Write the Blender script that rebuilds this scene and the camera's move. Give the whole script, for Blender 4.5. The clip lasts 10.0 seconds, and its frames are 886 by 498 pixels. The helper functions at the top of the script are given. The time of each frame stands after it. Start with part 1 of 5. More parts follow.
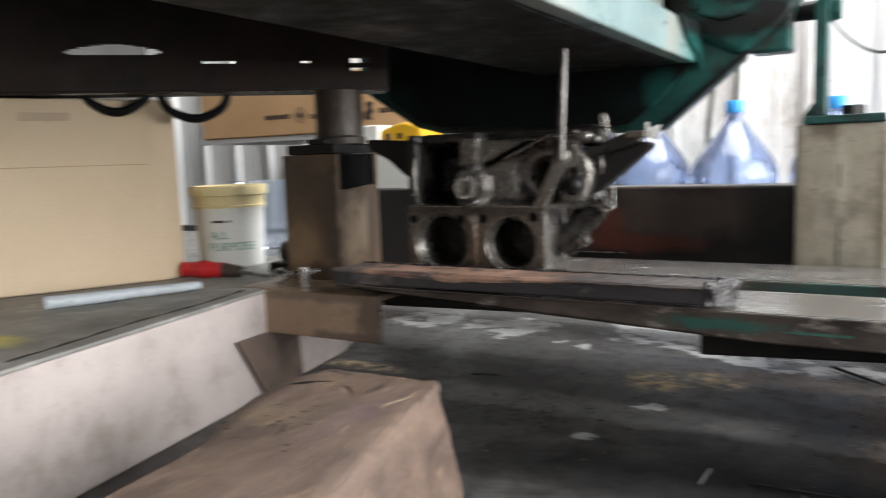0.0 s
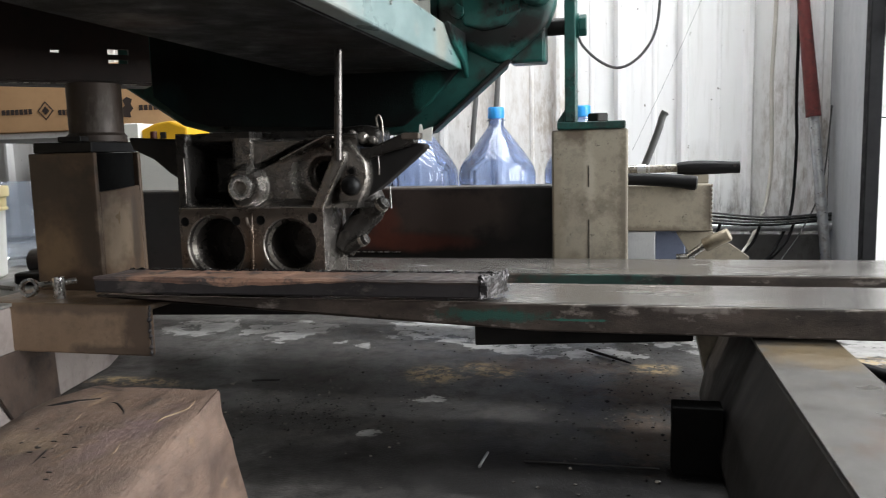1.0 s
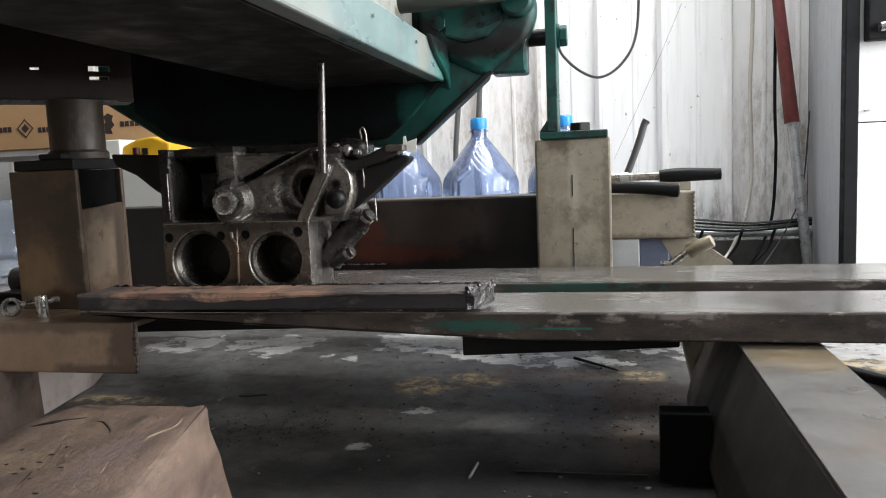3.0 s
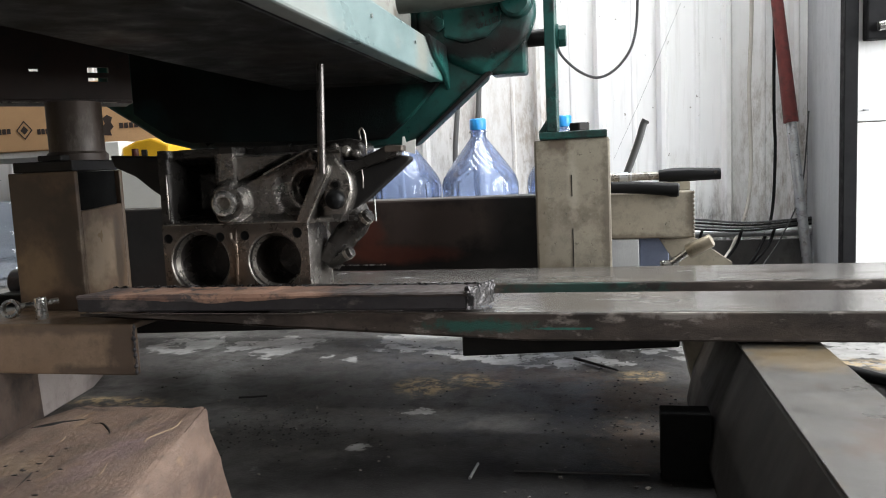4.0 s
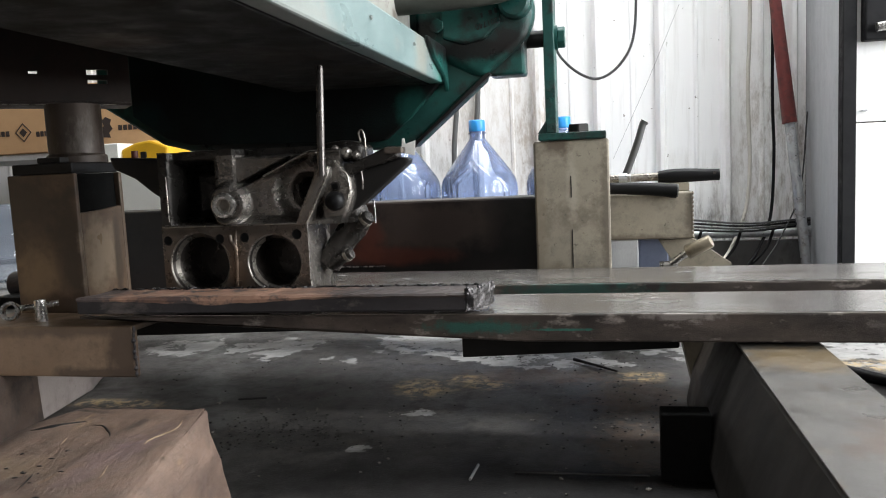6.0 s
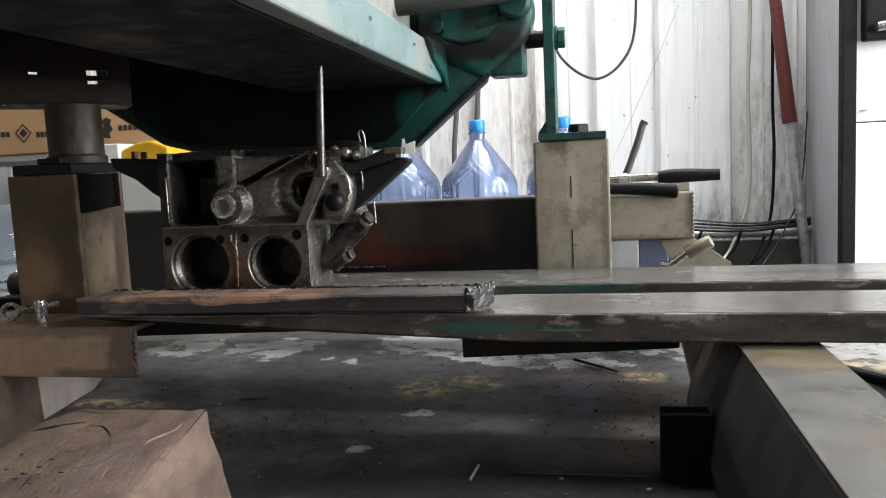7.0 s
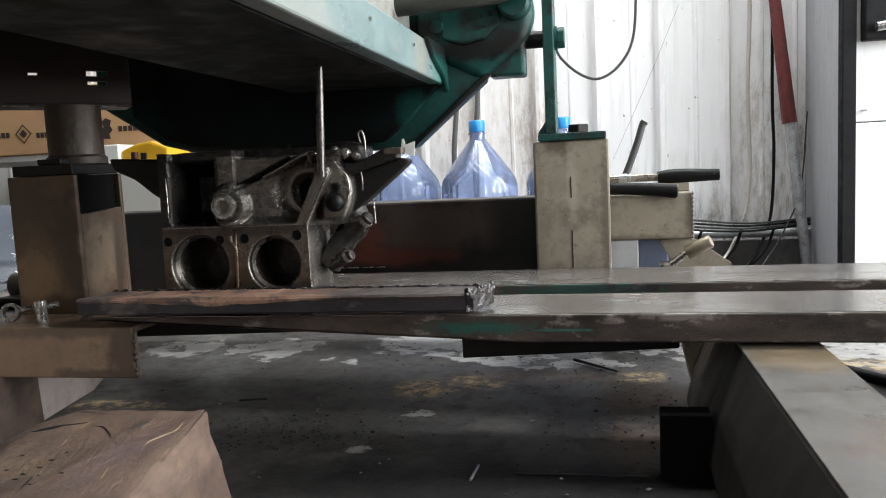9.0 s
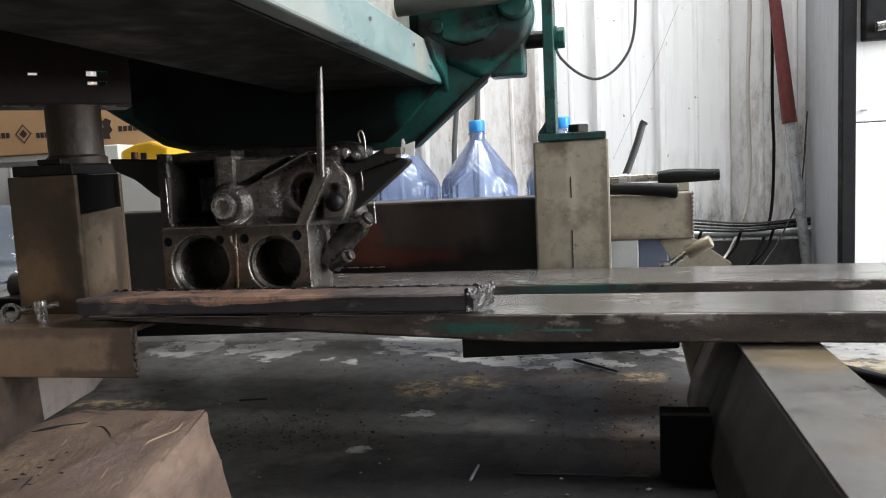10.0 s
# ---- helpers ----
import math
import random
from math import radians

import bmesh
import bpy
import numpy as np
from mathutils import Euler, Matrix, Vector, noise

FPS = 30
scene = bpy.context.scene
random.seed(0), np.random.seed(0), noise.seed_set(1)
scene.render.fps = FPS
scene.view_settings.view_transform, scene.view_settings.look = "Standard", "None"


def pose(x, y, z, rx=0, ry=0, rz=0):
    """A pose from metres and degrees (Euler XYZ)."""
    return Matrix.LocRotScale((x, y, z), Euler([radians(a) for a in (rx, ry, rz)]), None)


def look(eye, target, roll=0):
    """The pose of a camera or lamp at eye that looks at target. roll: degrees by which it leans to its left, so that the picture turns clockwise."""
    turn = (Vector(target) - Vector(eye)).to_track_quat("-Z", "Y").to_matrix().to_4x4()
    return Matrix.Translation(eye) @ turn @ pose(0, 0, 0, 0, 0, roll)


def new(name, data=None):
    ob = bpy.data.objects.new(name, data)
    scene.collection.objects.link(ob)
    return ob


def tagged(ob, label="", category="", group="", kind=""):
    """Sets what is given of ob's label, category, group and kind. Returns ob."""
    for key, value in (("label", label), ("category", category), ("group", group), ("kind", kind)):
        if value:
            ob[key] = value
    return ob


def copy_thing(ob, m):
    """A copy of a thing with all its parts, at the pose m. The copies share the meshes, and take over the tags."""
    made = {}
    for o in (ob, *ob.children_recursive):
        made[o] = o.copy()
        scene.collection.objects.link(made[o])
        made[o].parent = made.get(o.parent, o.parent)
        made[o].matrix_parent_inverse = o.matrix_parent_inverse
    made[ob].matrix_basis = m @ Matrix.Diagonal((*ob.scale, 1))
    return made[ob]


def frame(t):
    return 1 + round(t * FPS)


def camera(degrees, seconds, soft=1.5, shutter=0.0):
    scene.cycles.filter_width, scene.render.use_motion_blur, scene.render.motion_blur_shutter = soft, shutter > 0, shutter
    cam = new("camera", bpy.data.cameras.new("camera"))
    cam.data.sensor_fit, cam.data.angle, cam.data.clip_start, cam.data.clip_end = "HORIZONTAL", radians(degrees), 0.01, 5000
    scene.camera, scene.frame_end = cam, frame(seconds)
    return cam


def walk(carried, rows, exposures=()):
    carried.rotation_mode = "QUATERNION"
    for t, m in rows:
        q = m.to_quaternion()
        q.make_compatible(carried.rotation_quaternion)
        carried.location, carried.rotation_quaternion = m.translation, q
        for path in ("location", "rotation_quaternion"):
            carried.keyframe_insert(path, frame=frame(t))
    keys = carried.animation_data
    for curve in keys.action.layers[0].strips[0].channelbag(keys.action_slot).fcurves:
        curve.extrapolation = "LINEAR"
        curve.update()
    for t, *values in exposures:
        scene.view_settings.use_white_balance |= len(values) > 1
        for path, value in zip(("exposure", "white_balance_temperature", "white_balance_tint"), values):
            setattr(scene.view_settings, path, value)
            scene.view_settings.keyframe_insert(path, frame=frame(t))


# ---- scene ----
from mathutils.bvhtree import BVHTree

cam = camera(60.0, 10.0, soft=1.0, shutter=0.5)
PATH = [
    (0.0, pose(0.0122, 0.0073, 0.4548, 83.284, 1.937, 30.157)),
    (0.1, pose(0.0080, 0.0060, 0.4540, 83.230, 1.960, 26.600)),
    (0.2, pose(0.0060, 0.0060, 0.4530, 83.200, 1.960, 21.800)),
    (0.3, pose(0.0152, 0.0172, 0.4534, 83.217, 1.984, 19.919)),
    (0.4, pose(0.0066, 0.0090, 0.4523, 83.006, 1.829, 18.979)),
    (0.5, pose(-0.0147, -0.0044, 0.4537, 82.890, 1.492, 17.599)),
    (1.0, pose(0.0026, 0.0012, 0.4507, 83.006, 1.474, 13.278)),
    (1.5, pose(0.0009, 0.0005, 0.4491, 83.284, 1.830, 12.469)),
    (2.0, pose(0.0009, -0.0012, 0.4505, 83.489, 2.122, 12.194)),
    (2.5, pose(0.0007, -0.0012, 0.4509, 83.694, 2.288, 12.064)),
    (4.0, pose(0.0008, -0.0002, 0.4497, 83.871, 2.562, 11.972)),
    (5.5, pose(-0.0003, -0.0011, 0.4496, 83.970, 2.666, 11.886)),
    (7.0, pose(0.0003, -0.0011, 0.4505, 83.967, 2.727, 11.900)),
    (8.0, pose(0.0006, -0.0014, 0.4504, 83.996, 2.787, 11.896)),
    (10.0, pose(0.0006, -0.0014, 0.4504, 83.996, 2.787, 11.896)),
]
walk(cam, PATH, [(0.0, 0.30), (0.3, 0.02), (0.5, -0.08), (1.5, -0.05), (4.0, -0.02), (8.5, -0.02), (9.5, -0.12), (10.0, -0.12)])

# ---- light ----
world = bpy.data.worlds.new("sky")
scene.world = world
world.use_nodes = True
wn = world.node_tree.nodes
sky = wn.new("ShaderNodeTexSky")
sky.sky_type, sky.sun_disc = "NISHITA", False
sky.air_density, sky.dust_density, sky.ozone_density = 0.5, 7.0, 0.0
sky.sun_elevation, sky.sun_rotation = radians(50), radians(60)
haze = wn.new("ShaderNodeHueSaturation")
haze.inputs["Saturation"].default_value = 0.25
world.node_tree.links.new(sky.outputs[0], haze.inputs["Color"])
world.node_tree.links.new(haze.outputs[0], wn["Background"].inputs[0])
wn["Background"].inputs[1].default_value = 0.05


def area_lamp(name, at, target, sx, sy, watts, color):
    data = bpy.data.lights.new(name, "AREA")
    data.shape, data.size, data.size_y, data.energy, data.color = "RECTANGLE", sx, sy, watts, color
    ob = new(name, data)
    ob.matrix_world = look(at, target)
    return ob


# added area lights, sources unseen: daylight from the right and from above
area_lamp("right_daylight", (3.45, 0.95, 1.55), (-1.0, 1.1, 0.8), 3.6, 2.8, 410, (0.965, 0.985, 1.0))
area_lamp("overhead_daylight", (0.05, 2.30, 3.55), (0.05, 2.75, 0.0), 3.0, 0.9, 186, (0.965, 0.985, 1.0))
# fill light, added to lift the sides that face the front
area_lamp("front_fill_light", (0.3, -3.0, 1.9), (-0.9, 1.2, 0.3), 2.2, 1.6, 27, (1.0, 0.98, 0.95))


# ---- materials ----
def nodes_of(name):
    m = bpy.data.materials.new(name)
    m.use_nodes = True
    return m, m.node_tree.nodes, m.node_tree.links, m.node_tree.nodes["Principled BSDF"]


def noise_mask(nt, links, coord, scale, lo, hi, detail=6.0, rough=0.6, stretch=None):
    """A noise in metres of the place, cut to a soft mask between lo and hi."""
    src = coord
    if stretch:
        mp = nt.new("ShaderNodeMapping")
        mp.inputs["Scale"].default_value = stretch
        links.new(coord, mp.inputs[0])
        src = mp.outputs[0]
    n = nt.new("ShaderNodeTexNoise")
    n.inputs["Scale"].default_value, n.inputs["Detail"].default_value, n.inputs["Roughness"].default_value = scale, detail, rough
    links.new(src, n.inputs["Vector"])
    r = nt.new("ShaderNodeMapRange")
    r.inputs[1].default_value, r.inputs[2].default_value = lo, hi
    links.new(n.outputs[0], r.inputs[0])
    return r.outputs[0]


def mix_color(nt, links, fac, a, b):
    m = nt.new("ShaderNodeMix")
    m.data_type = "RGBA"
    links.new(fac, m.inputs[0])
    for sock, v in ((m.inputs[6], a), (m.inputs[7], b)):
        if isinstance(v, tuple):
            sock.default_value = (*v, 1)
        else:
            links.new(v, sock)
    return m.outputs[2]


def math_node(nt, links, op, a, b=0.0):
    m = nt.new("ShaderNodeMath")
    m.operation, m.use_clamp = op, True
    for sock, v in ((m.inputs[0], a), (m.inputs[1], b)):
        if isinstance(v, (int, float)):
            sock.default_value = v
        else:
            links.new(v, sock)
    return m.outputs[0]


def smear_mask(nt, links, coord, center, radii, ragged=1.7, scale=None):
    """A patch of its own shape round a place, with ragged edges."""
    scale = scale or max(13.0, 1.1 / sorted(radii)[0])
    sub = nt.new("ShaderNodeVectorMath")
    sub.operation = "SUBTRACT"
    links.new(coord, sub.inputs[0])
    sub.inputs[1].default_value = center
    div = nt.new("ShaderNodeVectorMath")
    div.operation = "DIVIDE"
    links.new(sub.outputs[0], div.inputs[0])
    div.inputs[1].default_value = radii
    size = nt.new("ShaderNodeVectorMath")
    size.operation = "LENGTH"
    links.new(div.outputs[0], size.inputs[0])
    n = nt.new("ShaderNodeTexNoise")
    n.inputs["Scale"].default_value, n.inputs["Detail"].default_value, n.inputs["Roughness"].default_value = scale, 8, 0.62
    links.new(coord, n.inputs["Vector"])
    add = nt.new("ShaderNodeMath")
    add.operation = "MULTIPLY_ADD"
    links.new(n.outputs[0], add.inputs[0])
    add.inputs[1].default_value = ragged
    links.new(size.outputs["Value"], add.inputs[2])
    r = nt.new("ShaderNodeMapRange")
    r.inputs[1].default_value, r.inputs[2].default_value = 1.26 + ragged * 0.5, 0.56 + ragged * 0.5
    links.new(add.outputs[0], r.inputs[0])
    return r.outputs[0]


def worn(name, base, alt, dirt=None, scale=9.0, dirt_scale=22.0, dirt_lo=0.52, dirt_hi=0.66, rough=0.5, rough_var=0.15,
         metal=0.0, bump=0.15, grain=260.0, stretch=None, spec=0.5, dirt_rough=None, smears=(), speck=0.7, ragged=1.7, smear_scale=None):
    """A worn surface: two tones, stains of a third and a fine relief."""
    m, nt, links, bsdf = nodes_of(name)
    coord = nt.new("ShaderNodeNewGeometry").outputs["Position"]
    tone = noise_mask(nt, links, coord, scale, 0.34, 0.66, stretch=stretch)
    col = mix_color(nt, links, tone, base, alt)
    fine = noise_mask(nt, links, coord, grain, 0.25, 0.75, detail=8, rough=0.75, stretch=stretch)
    col = mix_color(nt, links, math_node(nt, links, "MULTIPLY", fine, 0.3), col, tuple(c * 0.4 for c in base))
    if speck:
        dots = noise_mask(nt, links, coord, 75, 0.63, 0.69, detail=5, rough=0.7)
        blotch = noise_mask(nt, links, coord, 31, 0.50, 0.72, detail=9, rough=0.72)
        col = mix_color(nt, links, math_node(nt, links, "MULTIPLY", blotch, speck * 0.75), col, tuple(c * 0.38 for c in base))
        col = mix_color(nt, links, math_node(nt, links, "MULTIPLY", dots, speck), col, tuple(c * 0.22 for c in base))
    rgh = nt.new("ShaderNodeMapRange")
    rgh.inputs[3].default_value, rgh.inputs[4].default_value = max(0.03, rough - rough_var), min(1, rough + rough_var)
    links.new(noise_mask(nt, links, coord, scale * 2.7, 0.3, 0.7, stretch=stretch), rgh.inputs[0])
    rough_out = rgh.outputs[0]
    if dirt:
        mask = noise_mask(nt, links, coord, dirt_scale, dirt_lo, dirt_hi, detail=8, rough=0.68, stretch=stretch)
        col = mix_color(nt, links, mask, col, dirt)
        if dirt_rough is not None:
            mr = nt.new("ShaderNodeMix")
            links.new(mask, mr.inputs[0])
            links.new(rough_out, mr.inputs[2])
            mr.inputs[3].default_value = dirt_rough
            rough_out = mr.outputs[0]
        if metal:
            links.new(math_node(nt, links, "MULTIPLY", math_node(nt, links, "SUBTRACT", 1.0, mask), metal), bsdf.inputs["Metallic"])
    elif metal:
        bsdf.inputs["Metallic"].default_value = metal
    for center, radii, color, strength in smears:
        col = mix_color(nt, links, math_node(nt, links, "MULTIPLY", smear_mask(nt, links, coord, center, radii, ragged, smear_scale), strength), col, color)
    links.new(col, bsdf.inputs["Base Color"])
    links.new(rough_out, bsdf.inputs["Roughness"])
    bsdf.inputs["Specular IOR Level"].default_value = spec
    bp = nt.new("ShaderNodeBump")
    bp.inputs["Strength"].default_value, bp.inputs["Distance"].default_value = bump, 0.004
    links.new(math_node(nt, links, "ADD", math_node(nt, links, "MULTIPLY", fine, 0.35), math_node(nt, links, "MULTIPLY", tone, 0.5)), bp.inputs["Height"])
    links.new(bp.outputs[0], bsdf.inputs["Normal"])
    return m


def plain(name, color, rough=0.5, metal=0.0, grain=180.0):
    return worn(name, color, tuple(c * 0.82 for c in color), rough=rough, metal=metal, grain=grain, bump=0.06, rough_var=0.08, speck=0.15)


M = {}
M["beige"] = worn("beige_painted_steel", (0.32, 0.285, 0.22), (0.25, 0.22, 0.17), (0.09, 0.07, 0.05), scale=7, dirt_scale=11, dirt_lo=0.53, dirt_hi=0.76, rough=0.42, speck=1.0, smears=[((0.0, 1.65, 0.33), (0.012, 0.05, 0.16), (0.10, 0.08, 0.058), 0.7), ((-0.10, 1.65, 0.20), (0.07, 0.05, 0.03), (0.13, 0.09, 0.055), 0.7), ((0.186, 1.815, 0.32), (0.012, 0.05, 0.06), (0.10, 0.08, 0.06), 0.7), ((0.05, 1.815, 0.265), (0.12, 0.05, 0.012), (0.09, 0.07, 0.05), 0.7), ((-0.10, 1.65, 0.485), (0.03, 0.05, 0.02), (0.08, 0.055, 0.035), 0.8), ((-0.07, 1.65, 0.40), (0.012, 0.05, 0.07), (0.40, 0.36, 0.29), 0.5), ((-0.145, 1.65, 0.30), (0.02, 0.05, 0.15), (0.16, 0.13, 0.09), 0.6)])
# rust and grime, plus painted shade at the top and a lit right side
M["beige_dark"] = worn("grimy_shaded_beige_steel", (0.145, 0.094, 0.059), (0.080, 0.052, 0.033), (0.032, 0.023, 0.017), scale=5, dirt_scale=8, dirt_lo=0.50, dirt_hi=0.76, rough=0.42, stretch=(1, 1, 0.6), smears=[((-1.05, 1.24, 0.275), (0.05, 0.02, 0.06), (0.21, 0.135, 0.075), 0.8), ((-1.00, 1.24, 0.225), (0.06, 0.02, 0.03), (0.040, 0.022, 0.013), 0.9), ((-0.975, 1.24, 0.34), (0.03, 0.02, 0.12), (0.045, 0.032, 0.023), 0.8), ((-0.952, 1.30, 0.32), (0.01, 0.05, 0.07), (0.24, 0.185, 0.13), 0.8), ((-0.952, 1.35, 0.30), (0.01, 0.012, 0.10), (0.05, 0.036, 0.026), 0.85), ((-1.08, 1.24, 0.42), (0.10, 0.02, 0.06), (0.045, 0.034, 0.026), 0.7)], ragged=2.6, smear_scale=24)
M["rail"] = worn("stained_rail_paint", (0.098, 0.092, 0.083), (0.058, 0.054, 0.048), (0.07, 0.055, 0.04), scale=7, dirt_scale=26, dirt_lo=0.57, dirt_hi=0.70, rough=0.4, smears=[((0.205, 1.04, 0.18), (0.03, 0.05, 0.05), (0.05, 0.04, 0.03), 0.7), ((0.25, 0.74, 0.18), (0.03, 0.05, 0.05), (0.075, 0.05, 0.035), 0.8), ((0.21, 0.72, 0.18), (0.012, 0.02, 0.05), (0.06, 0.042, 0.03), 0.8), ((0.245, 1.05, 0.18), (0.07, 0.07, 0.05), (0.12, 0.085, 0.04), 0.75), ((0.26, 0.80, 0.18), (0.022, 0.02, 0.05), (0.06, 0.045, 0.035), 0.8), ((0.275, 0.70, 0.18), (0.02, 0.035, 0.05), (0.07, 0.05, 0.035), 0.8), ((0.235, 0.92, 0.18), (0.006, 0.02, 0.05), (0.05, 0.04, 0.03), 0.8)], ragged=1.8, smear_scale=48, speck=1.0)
M["fork"] = worn("worn_fork_steel", (0.40, 0.385, 0.365), (0.33, 0.31, 0.29), (0.15, 0.115, 0.09), scale=5, dirt_scale=13, dirt_lo=0.52, dirt_hi=0.80, rough=0.24, rough_var=0.05, metal=0.85, bump=0.05, stretch=(0.5, 1.4, 1.2), speck=0.35, smears=[((0.55, 1.2, 0.23), (0.16, 0.03, 0.05), (0.16, 0.12, 0.09), 0.5), ((0.30, 1.5, 0.23), (0.12, 0.02, 0.05), (0.16, 0.12, 0.09), 0.4)], ragged=2.4, smear_scale=30)
M["fork_side"] = worn("rusty_fork_side", (0.10, 0.078, 0.066), (0.022, 0.018, 0.016), (0.26, 0.225, 0.20), scale=14, dirt_scale=19, dirt_lo=0.56, dirt_hi=0.67, rough=0.45, metal=0.35, bump=0.3, stretch=(0.7, 1, 1.6), speck=0.9, smears=[((-0.19, 1.115, 0.211), (0.075, 0.02, 0.009), (0.020, 0.10, 0.080), 0.85), ((-0.07, 1.115, 0.206), (0.045, 0.02, 0.0018), (0.03, 0.15, 0.12), 0.9), ((0.10, 1.115, 0.225), (0.05, 0.02, 0.006), (0.30, 0.27, 0.25), 0.6), ((0.42, 1.115, 0.21), (0.12, 0.02, 0.02), (0.035, 0.026, 0.022), 0.8), ((-0.05, 1.396, 0.21), (0.12, 0.02, 0.03), (0.018, 0.075, 0.062), 0.7), ((0.56, 1.396, 0.21), (0.05, 0.02, 0.02), (0.33, 0.31, 0.29), 0.6)], ragged=3.4, smear_scale=52)
M["sleeve"] = worn("brown_sleeve_steel", (0.07, 0.05, 0.038), (0.04, 0.03, 0.024), (0.10, 0.085, 0.07), scale=9, dirt_scale=17, dirt_lo=0.56, dirt_hi=0.7, rough=0.5, metal=0.3, stretch=(1.5, 1.5, 0.5))
# brown of the plate that draws the beam's shadow
M["shadow_brown"] = worn("shadow_brown_plate", (0.13, 0.09, 0.07), (0.08, 0.055, 0.045), (0.05, 0.04, 0.035), scale=10, dirt_scale=16, rough=0.6)
M["beam_brown"] = worn("orange_brown_beam_paint", (0.34, 0.235, 0.155), (0.24, 0.16, 0.10), (0.11, 0.072, 0.05), scale=6, dirt_scale=14, dirt_lo=0.58, dirt_hi=0.80, rough=0.42, smears=[((-0.795, 1.12, 0.165), (0.035, 0.3, 0.08), (0.075, 0.05, 0.035), 0.85), ((-0.90, 1.12, 0.205), (0.20, 0.3, 0.012), (0.10, 0.068, 0.045), 0.75), ((-0.85, 1.12, 0.130), (0.09, 0.3, 0.012), (0.07, 0.047, 0.032), 0.8)], ragged=2.2, smear_scale=26)
# shade of the rail's unlit side in the colour; smear lightens its far end
M["dark_steel"] = worn("shade_dark_steel", (0.019, 0.0165, 0.0145), (0.012, 0.0105, 0.0095), (0.006, 0.0055, 0.005), scale=5, dirt_scale=9, dirt_lo=0.5, dirt_hi=0.75, rough=0.5, spec=0.25, stretch=(1, 1.4, 0.5), smears=[((0.16, 1.30, 0.12), (0.06, 0.12, 0.10), (0.050, 0.041, 0.033), 0.7)])
M["cast"] = worn("oily_cast_steel", (0.26, 0.24, 0.22), (0.16, 0.146, 0.132), (0.045, 0.039, 0.034), scale=9, dirt_scale=14, dirt_lo=0.56, dirt_hi=0.80, rough=0.25, rough_var=0.08, metal=0.85, bump=0.4, grain=520, speck=0.3)
# darker copy of the cast steel
M["cast_dark"] = worn("darkened_cast_steel", (0.055, 0.050, 0.046), (0.028, 0.026, 0.024), (0.09, 0.082, 0.075), scale=9, dirt_scale=16, dirt_lo=0.62, dirt_hi=0.85, rough=0.27, metal=0.7, bump=0.4, speck=0.3)
M["rod_steel"] = worn("dull_rod_steel", (0.17, 0.158, 0.15), (0.10, 0.09, 0.084), (0.07, 0.055, 0.048), scale=14, dirt_scale=20, rough=0.3, metal=0.8, bump=0.1, stretch=(2, 2, 0.5), speck=0.3)
# near-black that puts the dark of holes and hollows into the colour
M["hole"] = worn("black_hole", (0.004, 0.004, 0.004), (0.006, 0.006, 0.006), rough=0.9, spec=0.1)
M["machined"] = worn("machined_steel", (0.36, 0.34, 0.31), (0.24, 0.215, 0.185), (0.10, 0.075, 0.055), scale=18, dirt_scale=30, dirt_lo=0.5, dirt_hi=0.7, rough=0.3, metal=0.8, bump=0.1)
M["face"] = worn("stained_machined_face", (0.19, 0.16, 0.135), (0.115, 0.09, 0.072), (0.05, 0.04, 0.033), scale=15, dirt_scale=20, dirt_lo=0.48, dirt_hi=0.72, rough=0.30, metal=0.75, bump=0.22, smears=[((-0.62, 1.2, 0.362), (0.15, 0.03, 0.010), (0.05, 0.040, 0.032), 0.8), ((-0.76, 1.2, 0.27), (0.02, 0.03, 0.05), (0.10, 0.06, 0.035), 0.6), ((-0.62, 1.2, 0.29), (0.02, 0.03, 0.05), (0.12, 0.075, 0.045), 0.6)], ragged=1.5, smear_scale=30)
M["bright"] = worn("bright_steel", (0.62, 0.61, 0.59), (0.48, 0.47, 0.45), (0.2, 0.18, 0.16), scale=30, dirt_scale=40, dirt_lo=0.6, dirt_hi=0.75, rough=0.25, metal=0.95, bump=0.1, speck=0.3)
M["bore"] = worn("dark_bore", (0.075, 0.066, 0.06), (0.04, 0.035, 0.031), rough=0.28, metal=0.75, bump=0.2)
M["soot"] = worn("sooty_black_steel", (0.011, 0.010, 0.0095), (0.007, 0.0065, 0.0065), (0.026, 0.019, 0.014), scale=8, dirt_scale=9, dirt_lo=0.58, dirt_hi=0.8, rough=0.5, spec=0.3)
M["brown"] = worn("dark_brown_steel", (0.026, 0.014, 0.010), (0.016, 0.010, 0.008), (0.008, 0.007, 0.006), scale=7, dirt_scale=14, rough=0.5, spec=0.3)
# dark steel, greyer at the left, blacker at the right end, red rust patches
M["hbeam"] = worn("dark_beam_steel", (0.020, 0.017, 0.016), (0.012, 0.0105, 0.010), scale=5, rough=0.5, spec=0.3, smears=[((-0.42, 1.85, 0.31), (0.22, 0.3, 0.07), (0.085, 0.062, 0.054), 0.85), ((-0.54, 1.85, 0.235), (0.19, 0.3, 0.022), (0.105, 0.030, 0.019), 0.8), ((-0.60, 1.85, 0.29), (0.05, 0.3, 0.06), (0.12, 0.035, 0.022), 0.75), ((-0.21, 1.85, 0.29), (0.07, 0.3, 0.12), (0.007, 0.0065, 0.0065), 0.85)], ragged=1.5, smear_scale=16)
